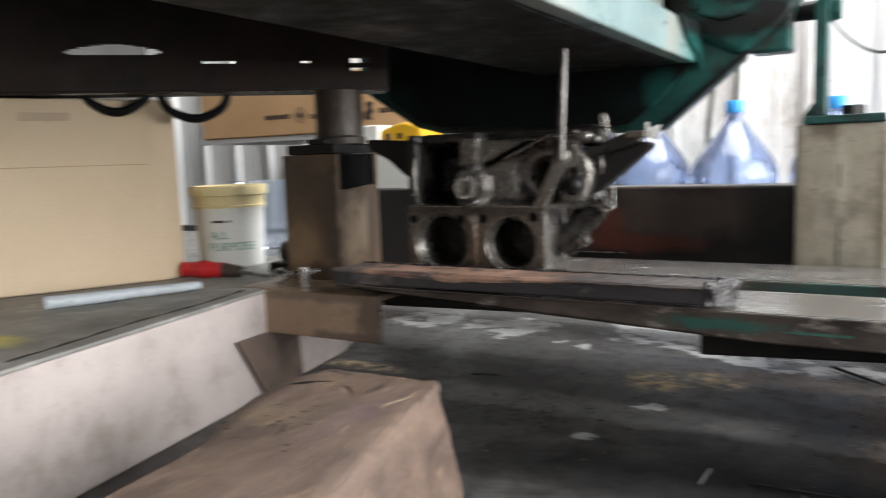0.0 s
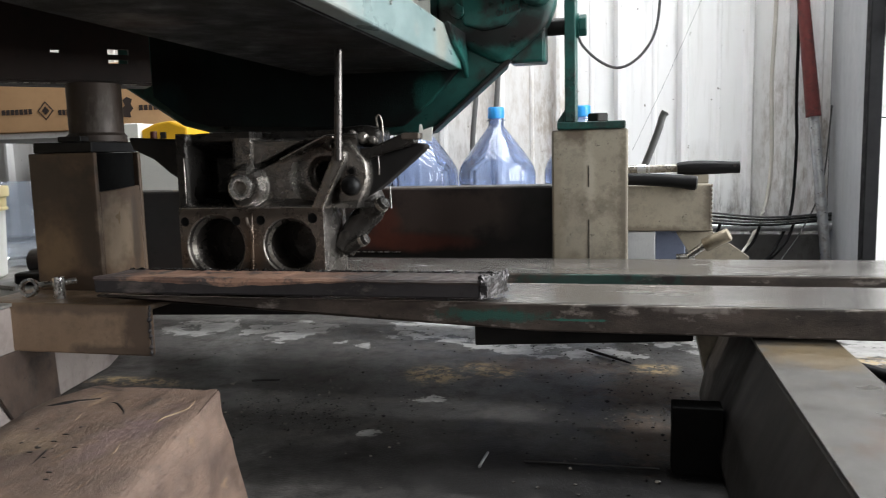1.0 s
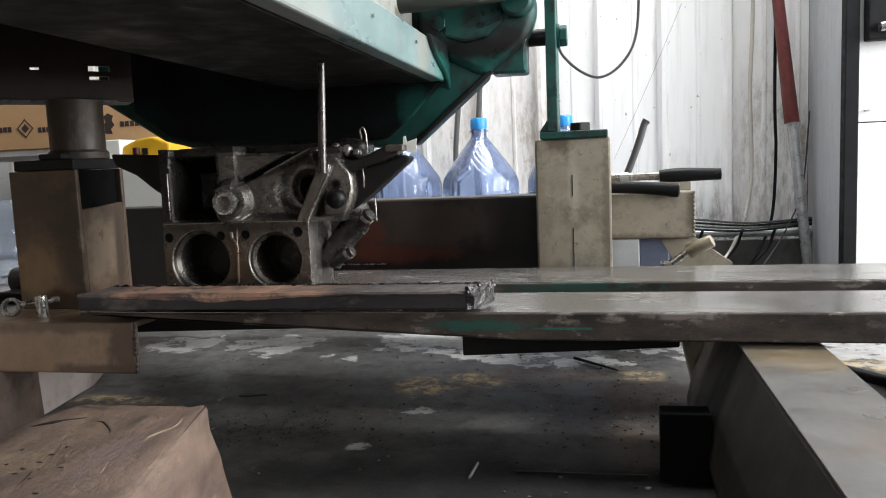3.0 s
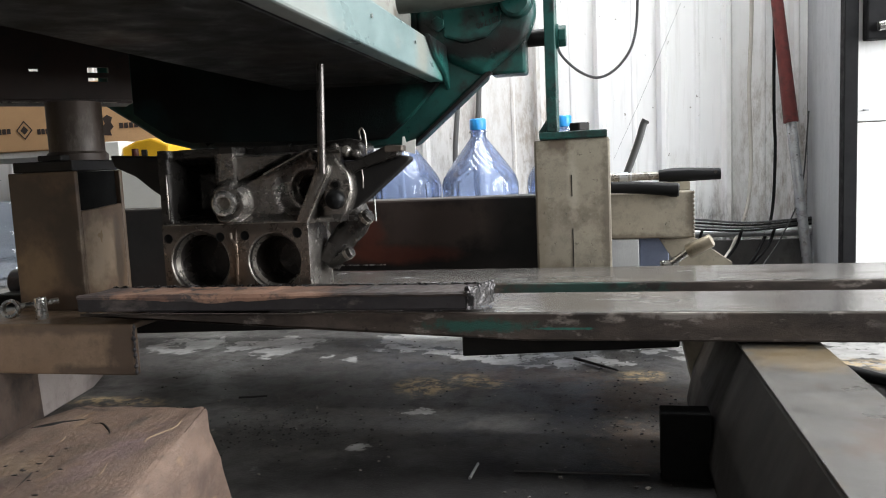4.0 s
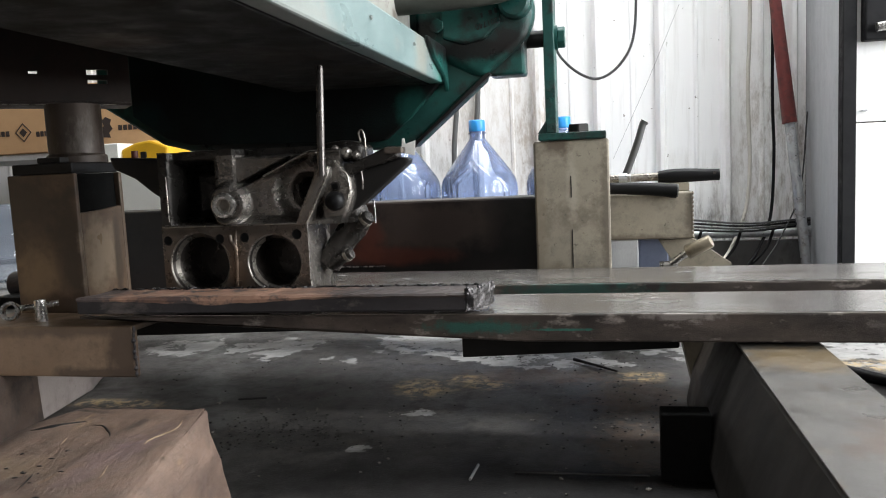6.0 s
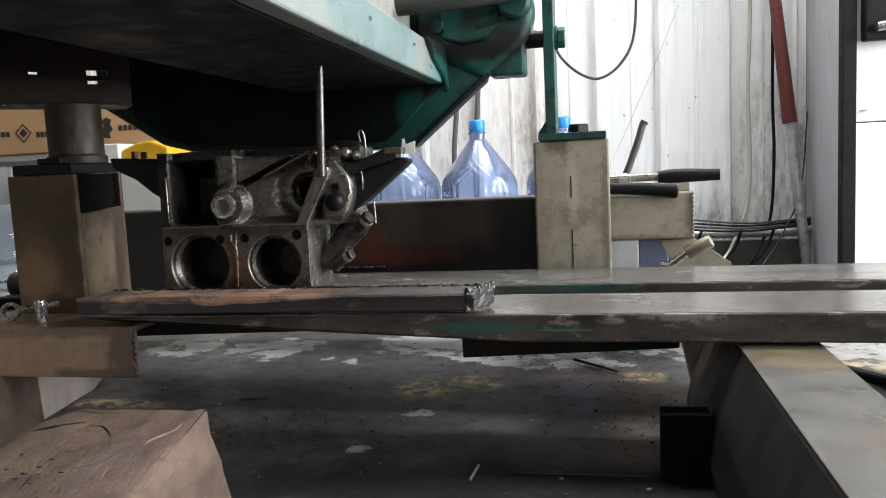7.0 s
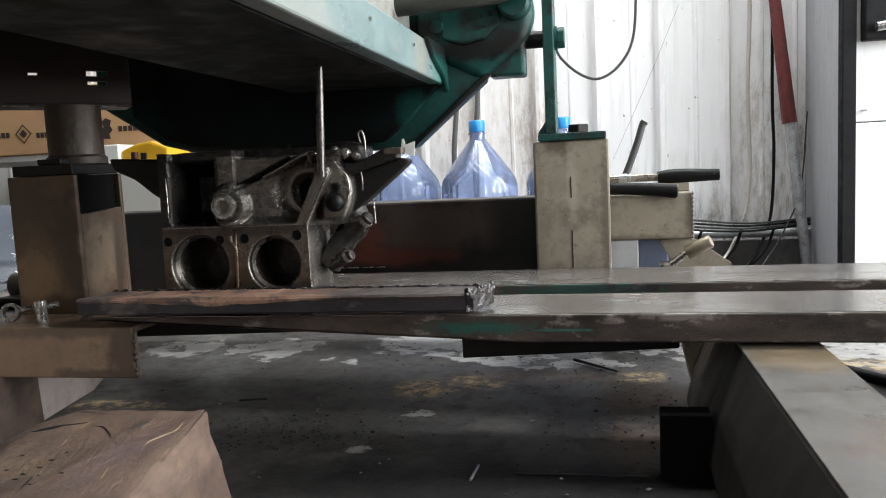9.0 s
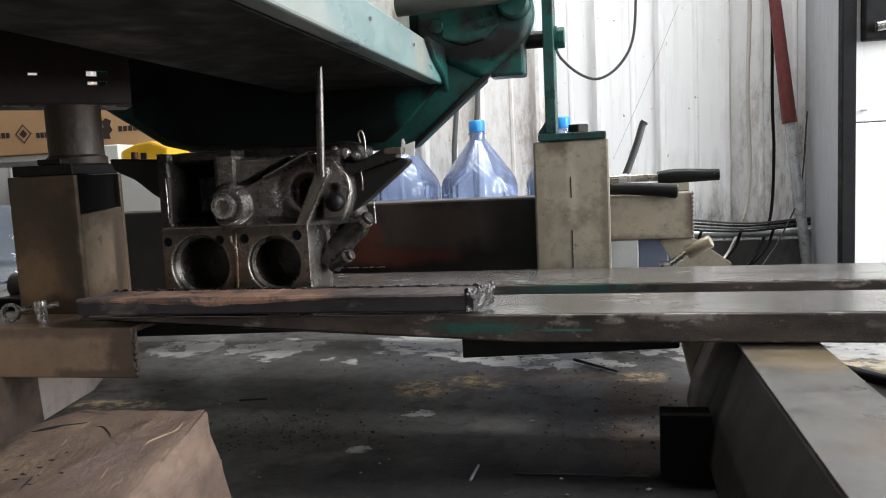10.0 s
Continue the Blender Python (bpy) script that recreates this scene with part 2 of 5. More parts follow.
# the last smear turns the middle of the rear housing near-black
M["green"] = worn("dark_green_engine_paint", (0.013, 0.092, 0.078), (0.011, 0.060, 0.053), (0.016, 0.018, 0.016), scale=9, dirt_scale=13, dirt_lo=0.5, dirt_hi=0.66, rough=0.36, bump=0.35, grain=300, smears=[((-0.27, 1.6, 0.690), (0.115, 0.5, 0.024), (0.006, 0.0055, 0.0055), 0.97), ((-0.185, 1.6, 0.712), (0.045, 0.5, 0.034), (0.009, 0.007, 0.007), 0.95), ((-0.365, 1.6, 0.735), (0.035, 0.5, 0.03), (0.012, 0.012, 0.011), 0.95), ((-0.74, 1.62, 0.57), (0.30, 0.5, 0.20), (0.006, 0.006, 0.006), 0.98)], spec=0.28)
M["teal"] = worn("pale_teal_paint", (0.205, 0.275, 0.272), (0.15, 0.215, 0.215), (0.26, 0.27, 0.25), scale=6, dirt_scale=9, dirt_lo=0.58, dirt_hi=0.72, rough=0.36, bump=0.2, stretch=(1, 0.6, 1.6), smears=[((-0.33, 1.42, 0.66), (0.2, 0.05, 0.05), (0.24, 0.22, 0.18), 0.6), ((-0.33, 0.84, 0.625), (0.2, 0.14, 0.03), (0.26, 0.25, 0.225), 0.55), ((-0.33, 1.62, 0.68), (0.2, 0.10, 0.07), (0.04, 0.20, 0.17), 0.9)], speck=0.6)
# near-black; the pale smear at y 0.89 paints a lit crescent
M["under"] = worn("near_black_underside", (0.010, 0.0095, 0.009), (0.006, 0.006, 0.006), (0.026, 0.019, 0.014), scale=6, dirt_scale=8, dirt_lo=0.52, dirt_hi=0.75, rough=0.55, rough_var=0.2, bump=0.5, spec=0.18, smears=[((-0.59, 0.89, 0.628), (0.05, 0.045, 0.1), (0.075, 0.058, 0.05), 0.8), ((-0.50, 1.10, 0.628), (0.05, 0.12, 0.1), (0.026, 0.022, 0.020), 0.7)], ragged=2.6, smear_scale=22)
M["green_black"] = worn("blackened_green_paint", (0.0045, 0.009, 0.0085), (0.004, 0.005, 0.005), (0.003, 0.003, 0.003), scale=6, dirt_scale=7, dirt_lo=0.44, dirt_hi=0.62, rough=0.6, bump=0.5, spec=0.08, smears=[((-0.395, 1.6, 0.575), (0.035, 0.3, 0.04), (0.010, 0.060, 0.050), 0.75), ((-1.03, 1.6, 0.585), (0.05, 0.3, 0.04), (0.006, 0.018, 0.019), 0.7)], ragged=1.8, smear_scale=26)
M["pipe_paint"] = worn("dull_olive_pipe_paint", (0.050, 0.055, 0.046), (0.032, 0.036, 0.031), (0.018, 0.018, 0.015), scale=8, dirt_scale=12, rough=0.42)
M["greyplate"] = worn("grey_block_side", (0.30, 0.30, 0.27), (0.22, 0.22, 0.20), (0.12, 0.10, 0.08), scale=12, dirt_scale=20, rough=0.5)
M["scale_steel"] = worn("blue_scaled_steel", (0.055, 0.051, 0.054), (0.026, 0.025, 0.028), (0.13, 0.11, 0.10), scale=12, dirt_scale=18, dirt_lo=0.55, dirt_hi=0.68, rough=0.48, metal=0.4, stretch=(0.5, 1, 1))
M["copper"] = worn("flame_reddened_steel", (0.48, 0.29, 0.205), (0.33, 0.19, 0.135), (0.07, 0.06, 0.058), scale=18, dirt_scale=26, dirt_lo=0.52, dirt_hi=0.60, rough=0.6, metal=0.1, stretch=(0.7, 1, 1), smears=[((-0.27, 1.13, 0.26), (0.22, 0.3, 0.1), (0.030, 0.026, 0.026), 0.95), ((-0.845, 1.13, 0.26), (0.05, 0.3, 0.1), (0.065, 0.058, 0.06), 0.9), ((-0.72, 1.10, 0.262), (0.05, 0.01, 0.01), (0.10, 0.06, 0.05), 0.7)])
M["slag"] = worn("black_slag", (0.05, 0.046, 0.048), (0.10, 0.095, 0.095), rough=0.25, metal=0.8, scale=60)
M["concrete"] = worn("pale_pinkish_concrete", (0.44, 0.38, 0.355), (0.35, 0.30, 0.28), (0.20, 0.16, 0.14), scale=4.5, dirt_scale=9, dirt_lo=0.55, dirt_hi=0.8, rough=0.75, spec=0.3, speck=0.35)
M["ledge_top"] = worn("oily_ledge_top", (0.235, 0.225, 0.205), (0.15, 0.145, 0.135), (0.36, 0.345, 0.315), scale=5, dirt_scale=8, dirt_lo=0.55, dirt_hi=0.7, rough=0.55, smears=[((-1.12, 0.62, 0.21), (0.06, 0.04, 0.1), (0.50, 0.42, 0.07), 0.85), ((-1.07, 0.85, 0.21), (0.05, 0.20, 0.1), (0.10, 0.095, 0.09), 0.8), ((-1.25, 1.30, 0.21), (0.12, 0.08, 0.1), (0.10, 0.10, 0.10), 0.7)])
M["timber"] = worn("old_oily_timber", (0.23, 0.155, 0.115), (0.095, 0.062, 0.049), (0.30, 0.205, 0.125), scale=15, dirt_scale=24, dirt_lo=0.59, dirt_hi=0.72, rough=0.5, bump=0.9, grain=150, stretch=(1.5, 0.55, 1.5), smears=[((-0.665, 0.835, 0.16), (0.045, 0.0045, 0.05), (0.05, 0.037, 0.03), 0.9), ((-0.56, 0.80, 0.16), (0.006, 0.022, 0.05), (0.05, 0.037, 0.03), 0.8), ((-0.52, 0.70, 0.13), (0.03, 0.10, 0.06), (0.17, 0.115, 0.115), 0.7), ((-0.62, 0.66, 0.16), (0.05, 0.03, 0.05), (0.36, 0.26, 0.16), 0.3)], speck=0.9, ragged=2.4, smear_scale=44)
M["splinter"] = worn("pale_bare_wood", (0.42, 0.31, 0.19), (0.30, 0.21, 0.13), scale=40, rough=0.6, bump=0.4, speck=0.6)
M["card"] = worn("brown_cardboard", (0.62, 0.49, 0.34), (0.57, 0.44, 0.30), scale=3, rough=0.8, bump=0.1, spec=0.2, speck=0.12)
M["card2"] = worn("orange_cardboard", (0.62, 0.385, 0.205), (0.55, 0.335, 0.175), scale=4, rough=0.8, bump=0.1, spec=0.2, speck=0.2)
M["tape"] = plain("tan_tape", (0.42, 0.29, 0.17), 0.4)
M["ink"] = plain("dark_print", (0.05, 0.035, 0.03), 0.7)
def wall_material():
    """White painted sheet: vertical streaks of grime, brown soot stains and small dark specks; foot and corner also
    carry painted shade.
    """
    m, nt, links, b = nodes_of("white_painted_sheet")
    coord = nt.new("ShaderNodeNewGeometry").outputs["Position"]
    tone = noise_mask(nt, links, coord, 2.2, 0.32, 0.68, stretch=(2.4, 2.4, 0.5))
    col = mix_color(nt, links, tone, (0.86, 0.86, 0.855), (0.79, 0.79, 0.785))
    streak = noise_mask(nt, links, coord, 9, 0.53, 0.80, detail=7, rough=0.62, stretch=(3.2, 3.2, 0.22))
    col = mix_color(nt, links, math_node(nt, links, "MULTIPLY", streak, 0.55), col, (0.50, 0.48, 0.45))
    grit = noise_mask(nt, links, coord, 26, 0.46, 0.66, detail=9, rough=0.75, stretch=(1.6, 1.6, 0.45))
    # foot (x 0.35) and corner (x 0.66, 0.765) mix dirt with painted shade
    for center, radii, color, strength in (
            ((-0.30, 3.3, 0.52), (0.11, 0.3, 0.26), (0.22, 0.165, 0.11), 0.75), ((-0.40, 3.3, 0.62), (0.22, 0.3, 0.42), (0.46, 0.40, 0.33), 0.6),
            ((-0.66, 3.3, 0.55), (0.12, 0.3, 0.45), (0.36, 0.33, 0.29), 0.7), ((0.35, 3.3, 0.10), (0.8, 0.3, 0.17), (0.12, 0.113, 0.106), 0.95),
            ((0.66, 3.3, 0.42), (0.17, 0.3, 0.46), (0.36, 0.325, 0.285), 0.9), ((0.765, 3.3, 0.30), (0.06, 0.3, 0.32), (0.20, 0.175, 0.15), 0.8), ((0.44, 3.27, 0.28), (0.022, 0.3, 0.17), (0.30, 0.28, 0.26), 0.8), ((0.30, 3.3, 0.42), (0.06, 0.3, 0.06), (0.52, 0.50, 0.47), 0.6)):
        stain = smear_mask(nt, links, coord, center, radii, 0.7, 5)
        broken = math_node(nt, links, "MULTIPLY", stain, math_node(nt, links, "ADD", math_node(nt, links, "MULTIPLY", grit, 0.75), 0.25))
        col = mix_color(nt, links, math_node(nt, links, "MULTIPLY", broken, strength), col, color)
    dots = noise_mask(nt, links, coord, 34, 0.715, 0.75, detail=3, rough=0.6)
    col = mix_color(nt, links, math_node(nt, links, "MULTIPLY", dots, 0.8), col, (0.16, 0.14, 0.12))
    links.new(col, b.inputs["Base Color"])
    b.inputs["Roughness"].default_value = 0.5
    bp = nt.new("ShaderNodeBump")
    bp.inputs["Strength"].default_value, bp.inputs["Distance"].default_value = 0.12, 0.004
    links.new(tone, bp.inputs["Height"])
    links.new(bp.outputs[0], b.inputs["Normal"])
    return m


M["white_paint"] = wall_material()
# kept dark so that the unseen walls bounce little light
M["dim_wall"] = worn("dim_unseen_wall", (0.13, 0.124, 0.118), (0.10, 0.096, 0.092), (0.07, 0.064, 0.058), scale=2, dirt_scale=5, rough=0.7)
# grey, lowered further for the shaded return wall
M["grey_paint"] = worn("grey_painted_sheet", (0.43, 0.44, 0.45), (0.36, 0.37, 0.38), (0.30, 0.29, 0.27), scale=3, dirt_scale=8, dirt_lo=0.6, dirt_hi=0.8, rough=0.5, stretch=(2, 2, 0.4), speck=0.3)
# dark tone of the strip added at the wall foot
M["foot_strip_paint"] = worn("dark_foot_strip_paint", (0.14, 0.138, 0.135), (0.09, 0.088, 0.085), (0.05, 0.046, 0.042), scale=5, dirt_scale=12, rough=0.55, stretch=(1, 1, 0.5))
M["dark_trim"] = worn("dark_frame", (0.007, 0.007, 0.008), (0.010, 0.010, 0.011), rough=0.65, spec=0.18, speck=0.2)
M["black_rubber"] = worn("black_rubber", (0.004, 0.004, 0.0043), (0.006, 0.006, 0.0064), rough=0.45, spec=0.16, speck=0.2)
M["grey_rubber"] = plain("grey_hose", (0.085, 0.085, 0.085), 0.55)
M["cable_grey"] = plain("grey_cable", (0.045, 0.045, 0.045), 0.45)
M["cable_white"] = plain("cream_cable", (0.55, 0.52, 0.46), 0.5)
M["red"] = worn("faded_red_sleeve", (0.17, 0.032, 0.028), (0.12, 0.024, 0.022), (0.06, 0.02, 0.018), scale=14, dirt_scale=20, rough=0.45)
M["rust_red"] = plain("dark_red_paint", (0.10, 0.018, 0.012), 0.5)
M["red_plastic"] = plain("red_plastic", (0.55, 0.02, 0.025), 0.3)
M["zinc"] = worn("zinc_pipe", (0.50, 0.51, 0.52), (0.38, 0.39, 0.40), (0.22, 0.21, 0.20), scale=20, dirt_scale=30, rough=0.38, metal=0.85)
M["pale_tube"] = worn("pale_blue_grey_tube", (0.40, 0.43, 0.45), (0.30, 0.32, 0.34), (0.16, 0.16, 0.16), scale=16, dirt_scale=24, dirt_lo=0.6, dirt_hi=0.75, rough=0.5)
M["brass"] = worn("dull_brass", (0.38, 0.33, 0.25), (0.28, 0.24, 0.18), (0.14, 0.10, 0.06), scale=25, rough=0.4, metal=0.7)
M["pail"] = worn("white_plastic_pail", (0.84, 0.84, 0.80), (0.80, 0.80, 0.755), scale=5, rough=0.4, bump=0.03, speck=0.1)
M["lid"] = worn("yellowed_lid", (0.82, 0.70, 0.38), (0.76, 0.63, 0.34), scale=6, rough=0.42, bump=0.03, speck=0.1)
M["print_green"] = plain("green_print", (0.08, 0.33, 0.22), 0.5)
M["yellow"] = plain("yellow_plastic", (0.75, 0.42, 0.02), 0.4)
M["blue_cap"] = plain("blue_cap_plastic", (0.03, 0.30, 0.72), 0.35)
M["blue_grey"] = plain("blue_grey_paint", (0.22, 0.26, 0.38), 0.5)
M["debris"] = worn("metal_chips", (0.05, 0.045, 0.04), (0.20, 0.18, 0.15), scale=90, rough=0.5)


def bottle_plastic(name, base, tint, body):
    """Thin blue plastic: tinted, mostly clear, with a gloss."""
    m, nt, links, b = nodes_of(name)
    b.inputs["Base Color"].default_value = (*base, 1)
    b.inputs["Roughness"].default_value = 0.07
    clear = nt.new("ShaderNodeBsdfTransparent")
    clear.inputs[0].default_value = (*tint, 1)
    bend = nt.new("ShaderNodeBsdfRefraction")
    bend.inputs["Color"].default_value = (*tint, 1)
    bend.inputs["IOR"].default_value, bend.inputs["Roughness"].default_value = 1.03, 0.06
    thin = nt.new("ShaderNodeMixShader")
    thin.inputs[0].default_value = 0.45
    links.new(clear.outputs[0], thin.inputs[1])
    links.new(bend.outputs[0], thin.inputs[2])
    mix = nt.new("ShaderNodeMixShader")
    mix.inputs[0].default_value = body
    links.new(thin.outputs[0], mix.inputs[1])
    links.new(b.outputs[0], mix.inputs[2])
    gloss = nt.new("ShaderNodeBsdfGlossy")
    gloss.inputs["Roughness"].default_value = 0.05
    edge = nt.new("ShaderNodeFresnel")
    edge.inputs[0].default_value = 1.5
    skin = nt.new("ShaderNodeMixShader")
    links.new(edge.outputs[0], skin.inputs[0])
    links.new(mix.outputs[0], skin.inputs[1])
    links.new(gloss.outputs[0], skin.inputs[2])
    links.new(skin.outputs[0], nt["Material Output"].inputs[0])
    coord = nt.new("ShaderNodeNewGeometry").outputs["Position"]
    bp = nt.new("ShaderNodeBump")
    bp.inputs["Strength"].default_value = 0.08
    links.new(noise_mask(nt, links, coord, 30, 0.3, 0.7), bp.inputs["Height"])
    links.new(bp.outputs[0], b.inputs["Normal"])
    return m


M["bottle"] = bottle_plastic("clear_blue_plastic", (0.42, 0.55, 0.92), (0.74, 0.82, 0.965), 0.20)
M["bottle_pale"] = bottle_plastic("pale_clear_plastic", (0.60, 0.70, 0.86), (0.88, 0.915, 0.97), 0.22)


def floor_material():
    """Dark painted concrete: oil mixed with painted shade, crisp flaked grey patches, rust and tan stains."""
    m, nt, links, b = nodes_of("dark_workshop_floor")
    coord = nt.new("ShaderNodeNewGeometry").outputs["Position"]
    tone = noise_mask(nt, links, coord, 4.0, 0.32, 0.68, detail=8)
    col = mix_color(nt, links, tone, (0.045, 0.043, 0.041), (0.082, 0.077, 0.072))
    smudge = noise_mask(nt, links, coord, 13, 0.45, 0.72, detail=9, rough=0.66)
    col = mix_color(nt, links, math_node(nt, links, "MULTIPLY", smudge, 0.55), col, (0.105, 0.094, 0.084))
    mottle = noise_mask(nt, links, coord, 30, 0.46, 0.58, detail=10, rough=0.78)
    col = mix_color(nt, links, math_node(nt, links, "MULTIPLY", mottle, 0.7), col, (0.018, 0.017, 0.017))
    fine = noise_mask(nt, links, coord, 240, 0.3, 0.7, detail=4)
    col = mix_color(nt, links, math_node(nt, links, "MULTIPLY", fine, 0.35), col, (0.03, 0.03, 0.03))
    # old paint that has flaked into islands with crisp edges, most of it towards the rear
    flake = noise_mask(nt, links, coord, 14, 0.0, 1.0, detail=12, rough=0.68, stretch=(0.9, 0.85, 1))
    where = None
    for x, y, rx, ry, amount in ((-1.12, 1.84, 0.14, 0.12, 1.0), (-0.86, 1.84, 0.16, 0.14, 1.0), (-0.47, 1.90, 0.18, 0.15, 1.0), (-0.30, 1.80, 0.16, 0.12, 0.95), (-0.18, 1.72, 0.16, 0.08, 0.9), (-0.62, 1.72, 0.10, 0.05, 0.7), (0.45, 1.85, 0.5, 0.25, 0.9), (-0.7, 2.25, 1.2, 0.25, 1.0), (-0.35, 1.36, 0.09, 0.06, 0.7), (-0.405, 1.155, 0.035, 0.025, 0.8), (-0.05, 1.70, 0.13, 0.08, 0.8), (-0.60, 1.05, 0.10, 0.07, 0.4), (-0.50, 1.36, 0.06, 0.03, 0.4), (0.1, 1.36, 0.08, 0.06, 0.35)):
        one = math_node(nt, links, "MULTIPLY", smear_mask(nt, links, coord, (x, y, 0), (rx, ry, 1), 0.5, 6), amount)
        where = one if where is None else math_node(nt, links, "MAXIMUM", where, one)
    held = math_node(nt, links, "MULTIPLY", math_node(nt, links, "SUBTRACT", 1.0, where), 0.32)
    edge = nt.new("ShaderNodeMapRange")
    edge.inputs[1].default_value, edge.inputs[2].default_value = 0.430, 0.446
    links.new(math_node(nt, links, "SUBTRACT", flake, held), edge.inputs[0])
    flake = edge.outputs[0]
    pale = mix_color(nt, links, noise_mask(nt, links, coord, 40, 0.35, 0.7), (0.31, 0.305, 0.295), (0.19, 0.185, 0.178))
    col = mix_color(nt, links, flake, col, pale)
    tan_noise = noise_mask(nt, links, coord, 36, 0.47, 0.55, detail=10, rough=0.78)
    for x, y, rx, ry in ((-0.375, 1.50, 0.065, 0.07), (-0.245, 1.53, 0.05, 0.035), (-0.30, 1.57, 0.04, 0.03), (0.065, 1.60, 0.05, 0.04), (-1.0, 1.36, 0.12, 0.03), (0.48, 1.70, 0.14, 0.06)):
        tan = math_node(nt, links, "MULTIPLY", smear_mask(nt, links, coord, (x, y, 0), (rx, ry, 1), 1.1, 20), tan_noise)
        col = mix_color(nt, links, math_node(nt, links, "MULTIPLY", tan, 0.85), col, (0.38, 0.28, 0.145))
    # oil stains that also paint the forks' shade on the near floor
    for x, y, rx, ry in ((-0.18, 1.03, 0.36, 0.13), (0.05, 1.06, 0.09, 0.09), (-0.45, 1.02, 0.16, 0.07), (-0.05, 1.30, 0.10, 0.07)):
        oil = math_node(nt, links, "MULTIPLY", smear_mask(nt, links, coord, (x, y, 0), (rx, ry, 1), 1.6, 12), 0.93)
        col = mix_color(nt, links, oil, col, (0.007, 0.0063, 0.006))
    for x, y, rx, ry in ((0.04, 1.20, 0.06, 0.10), (0.05, 1.45, 0.10, 0.10), (-0.15, 1.60, 0.15, 0.05)):
        rust = math_node(nt, links, "MULTIPLY", smear_mask(nt, links, coord, (x, y, 0), (rx, ry, 1), 3.2, 44), 0.5)
        col = mix_color(nt, links, rust, col, (0.11, 0.070, 0.045))
    grit = noise_mask(nt, links, coord, 95, 0.63, 0.69, detail=4, rough=0.7)
    col = mix_color(nt, links, math_node(nt, links, "MULTIPLY", grit, 0.7), col, (0.012, 0.011, 0.011))
    links.new(col, b.inputs["Base Color"])
    rg = nt.new("ShaderNodeMapRange")
    b.inputs["Specular IOR Level"].default_value = 0.22
    rg.inputs[3].default_value, rg.inputs[4].default_value = 0.42, 0.75
    links.new(smudge, rg.inputs[0])
    links.new(rg.outputs[0], b.inputs["Roughness"])
    bp = nt.new("ShaderNodeBump")
    bp.inputs["Strength"].default_value, bp.inputs["Distance"].default_value = 0.3, 0.003
    links.new(math_node(nt, links, "ADD", flake, math_node(nt, links, "MULTIPLY", fine, 0.4)), bp.inputs["Height"])
    links.new(bp.outputs[0], b.inputs["Normal"])
    return m


M["floor"] = floor_material()


# ---- building helpers ----
ROOT = {}


def thing(name, origin, label, category, group="", kind=""):
    ob = new(name)
    ob.empty_display_size = 0.05
    ob.location = origin
    ROOT[ob.name] = Vector(origin)
    return tagged(ob, label, category, group, kind)


def part(name, bm, material, parent, label=""):
    """Link a bmesh, given in the place's metres, as one mesh under a thing or under a part."""
    org = ROOT[parent.name]
    bmesh.ops.translate(bm, verts=bm.verts, vec=-org)
    me = bpy.data.meshes.new(name)
    bm.normal_update()
    bm.to_mesh(me)
    bm.free()
    me.materials.append(M[material] if isinstance(material, str) else material)
    ob = new(name, me)
    ob.parent = parent
    ROOT[ob.name] = org
    return tagged(ob, label)


def solo(name, bm, material, label="", category="", group="", kind=""):
    """One mesh that is a thing of its own, with its origin at its base."""
    lo = [min(v.co[i] for v in bm.verts) for i in range(3)]
    hi = [max(v.co[i] for v in bm.verts) for i in range(3)]
    org = Vector(((lo[0] + hi[0]) / 2, (lo[1] + hi[1]) / 2, lo[2]))
    bmesh.ops.translate(bm, verts=bm.verts, vec=-org)
    me = bpy.data.meshes.new(name)
    bm.normal_update()
    bm.to_mesh(me)
    bm.free()
    me.materials.append(M[material] if isinstance(material, str) else material)
    ob = new(name, me)
    ob.location = org
    ROOT[ob.name] = org
    return tagged(ob, label, category, group, kind)


def box(x0, x1, y0, y1, z0, z1, bevel=0.002, into=None, segs=2):
    bm = bmesh.new()
    bmesh.ops.create_cube(bm, size=1)
    for v in bm.verts:
        v.co = Vector((x0 if v.co.x < 0 else x1, y0 if v.co.y < 0 else y1, z0 if v.co.z < 0 else z1))
    if bevel:
        bmesh.ops.bevel(bm, geom=bm.edges[:], offset=bevel, segments=segs, affect="EDGES", profile=0.5)
    return join(into, bm)


def join(into, bm):
    if into is None:
        return bm
    me = bpy.data.meshes.new("join")
    bm.to_mesh(me)
    bm.free()
    into.from_mesh(me)
    bpy.data.meshes.remove(me)
    return into


def prism(points, axis, a0, a1, bevel=0.002, into=None, segs=2):
    """A polygon drawn across one axis ('x': (y, z), 'y': (x, z), 'z': (x, y)) and carried from a0 to a1."""
    def at(p, a):
        return {"x": (a, p[0], p[1]), "y": (p[0], a, p[1]), "z": (p[0], p[1], a)}[axis]
    bm = bmesh.new()
    lo = [bm.verts.new(at(p, a0)) for p in points]
    hi = [bm.verts.new(at(p, a1)) for p in points]
    bm.faces.new(lo), bm.faces.new(hi)
    for i in range(len(points)):
        j = (i + 1) % len(points)
        bm.faces.new((lo[i], lo[j], hi[j], hi[i]))
    bmesh.ops.recalc_face_normals(bm, faces=bm.faces)
    if bevel:
        bmesh.ops.bevel(bm, geom=bm.edges[:], offset=bevel, segments=segs, affect="EDGES", profile=0.5)
    return join(into, bm)


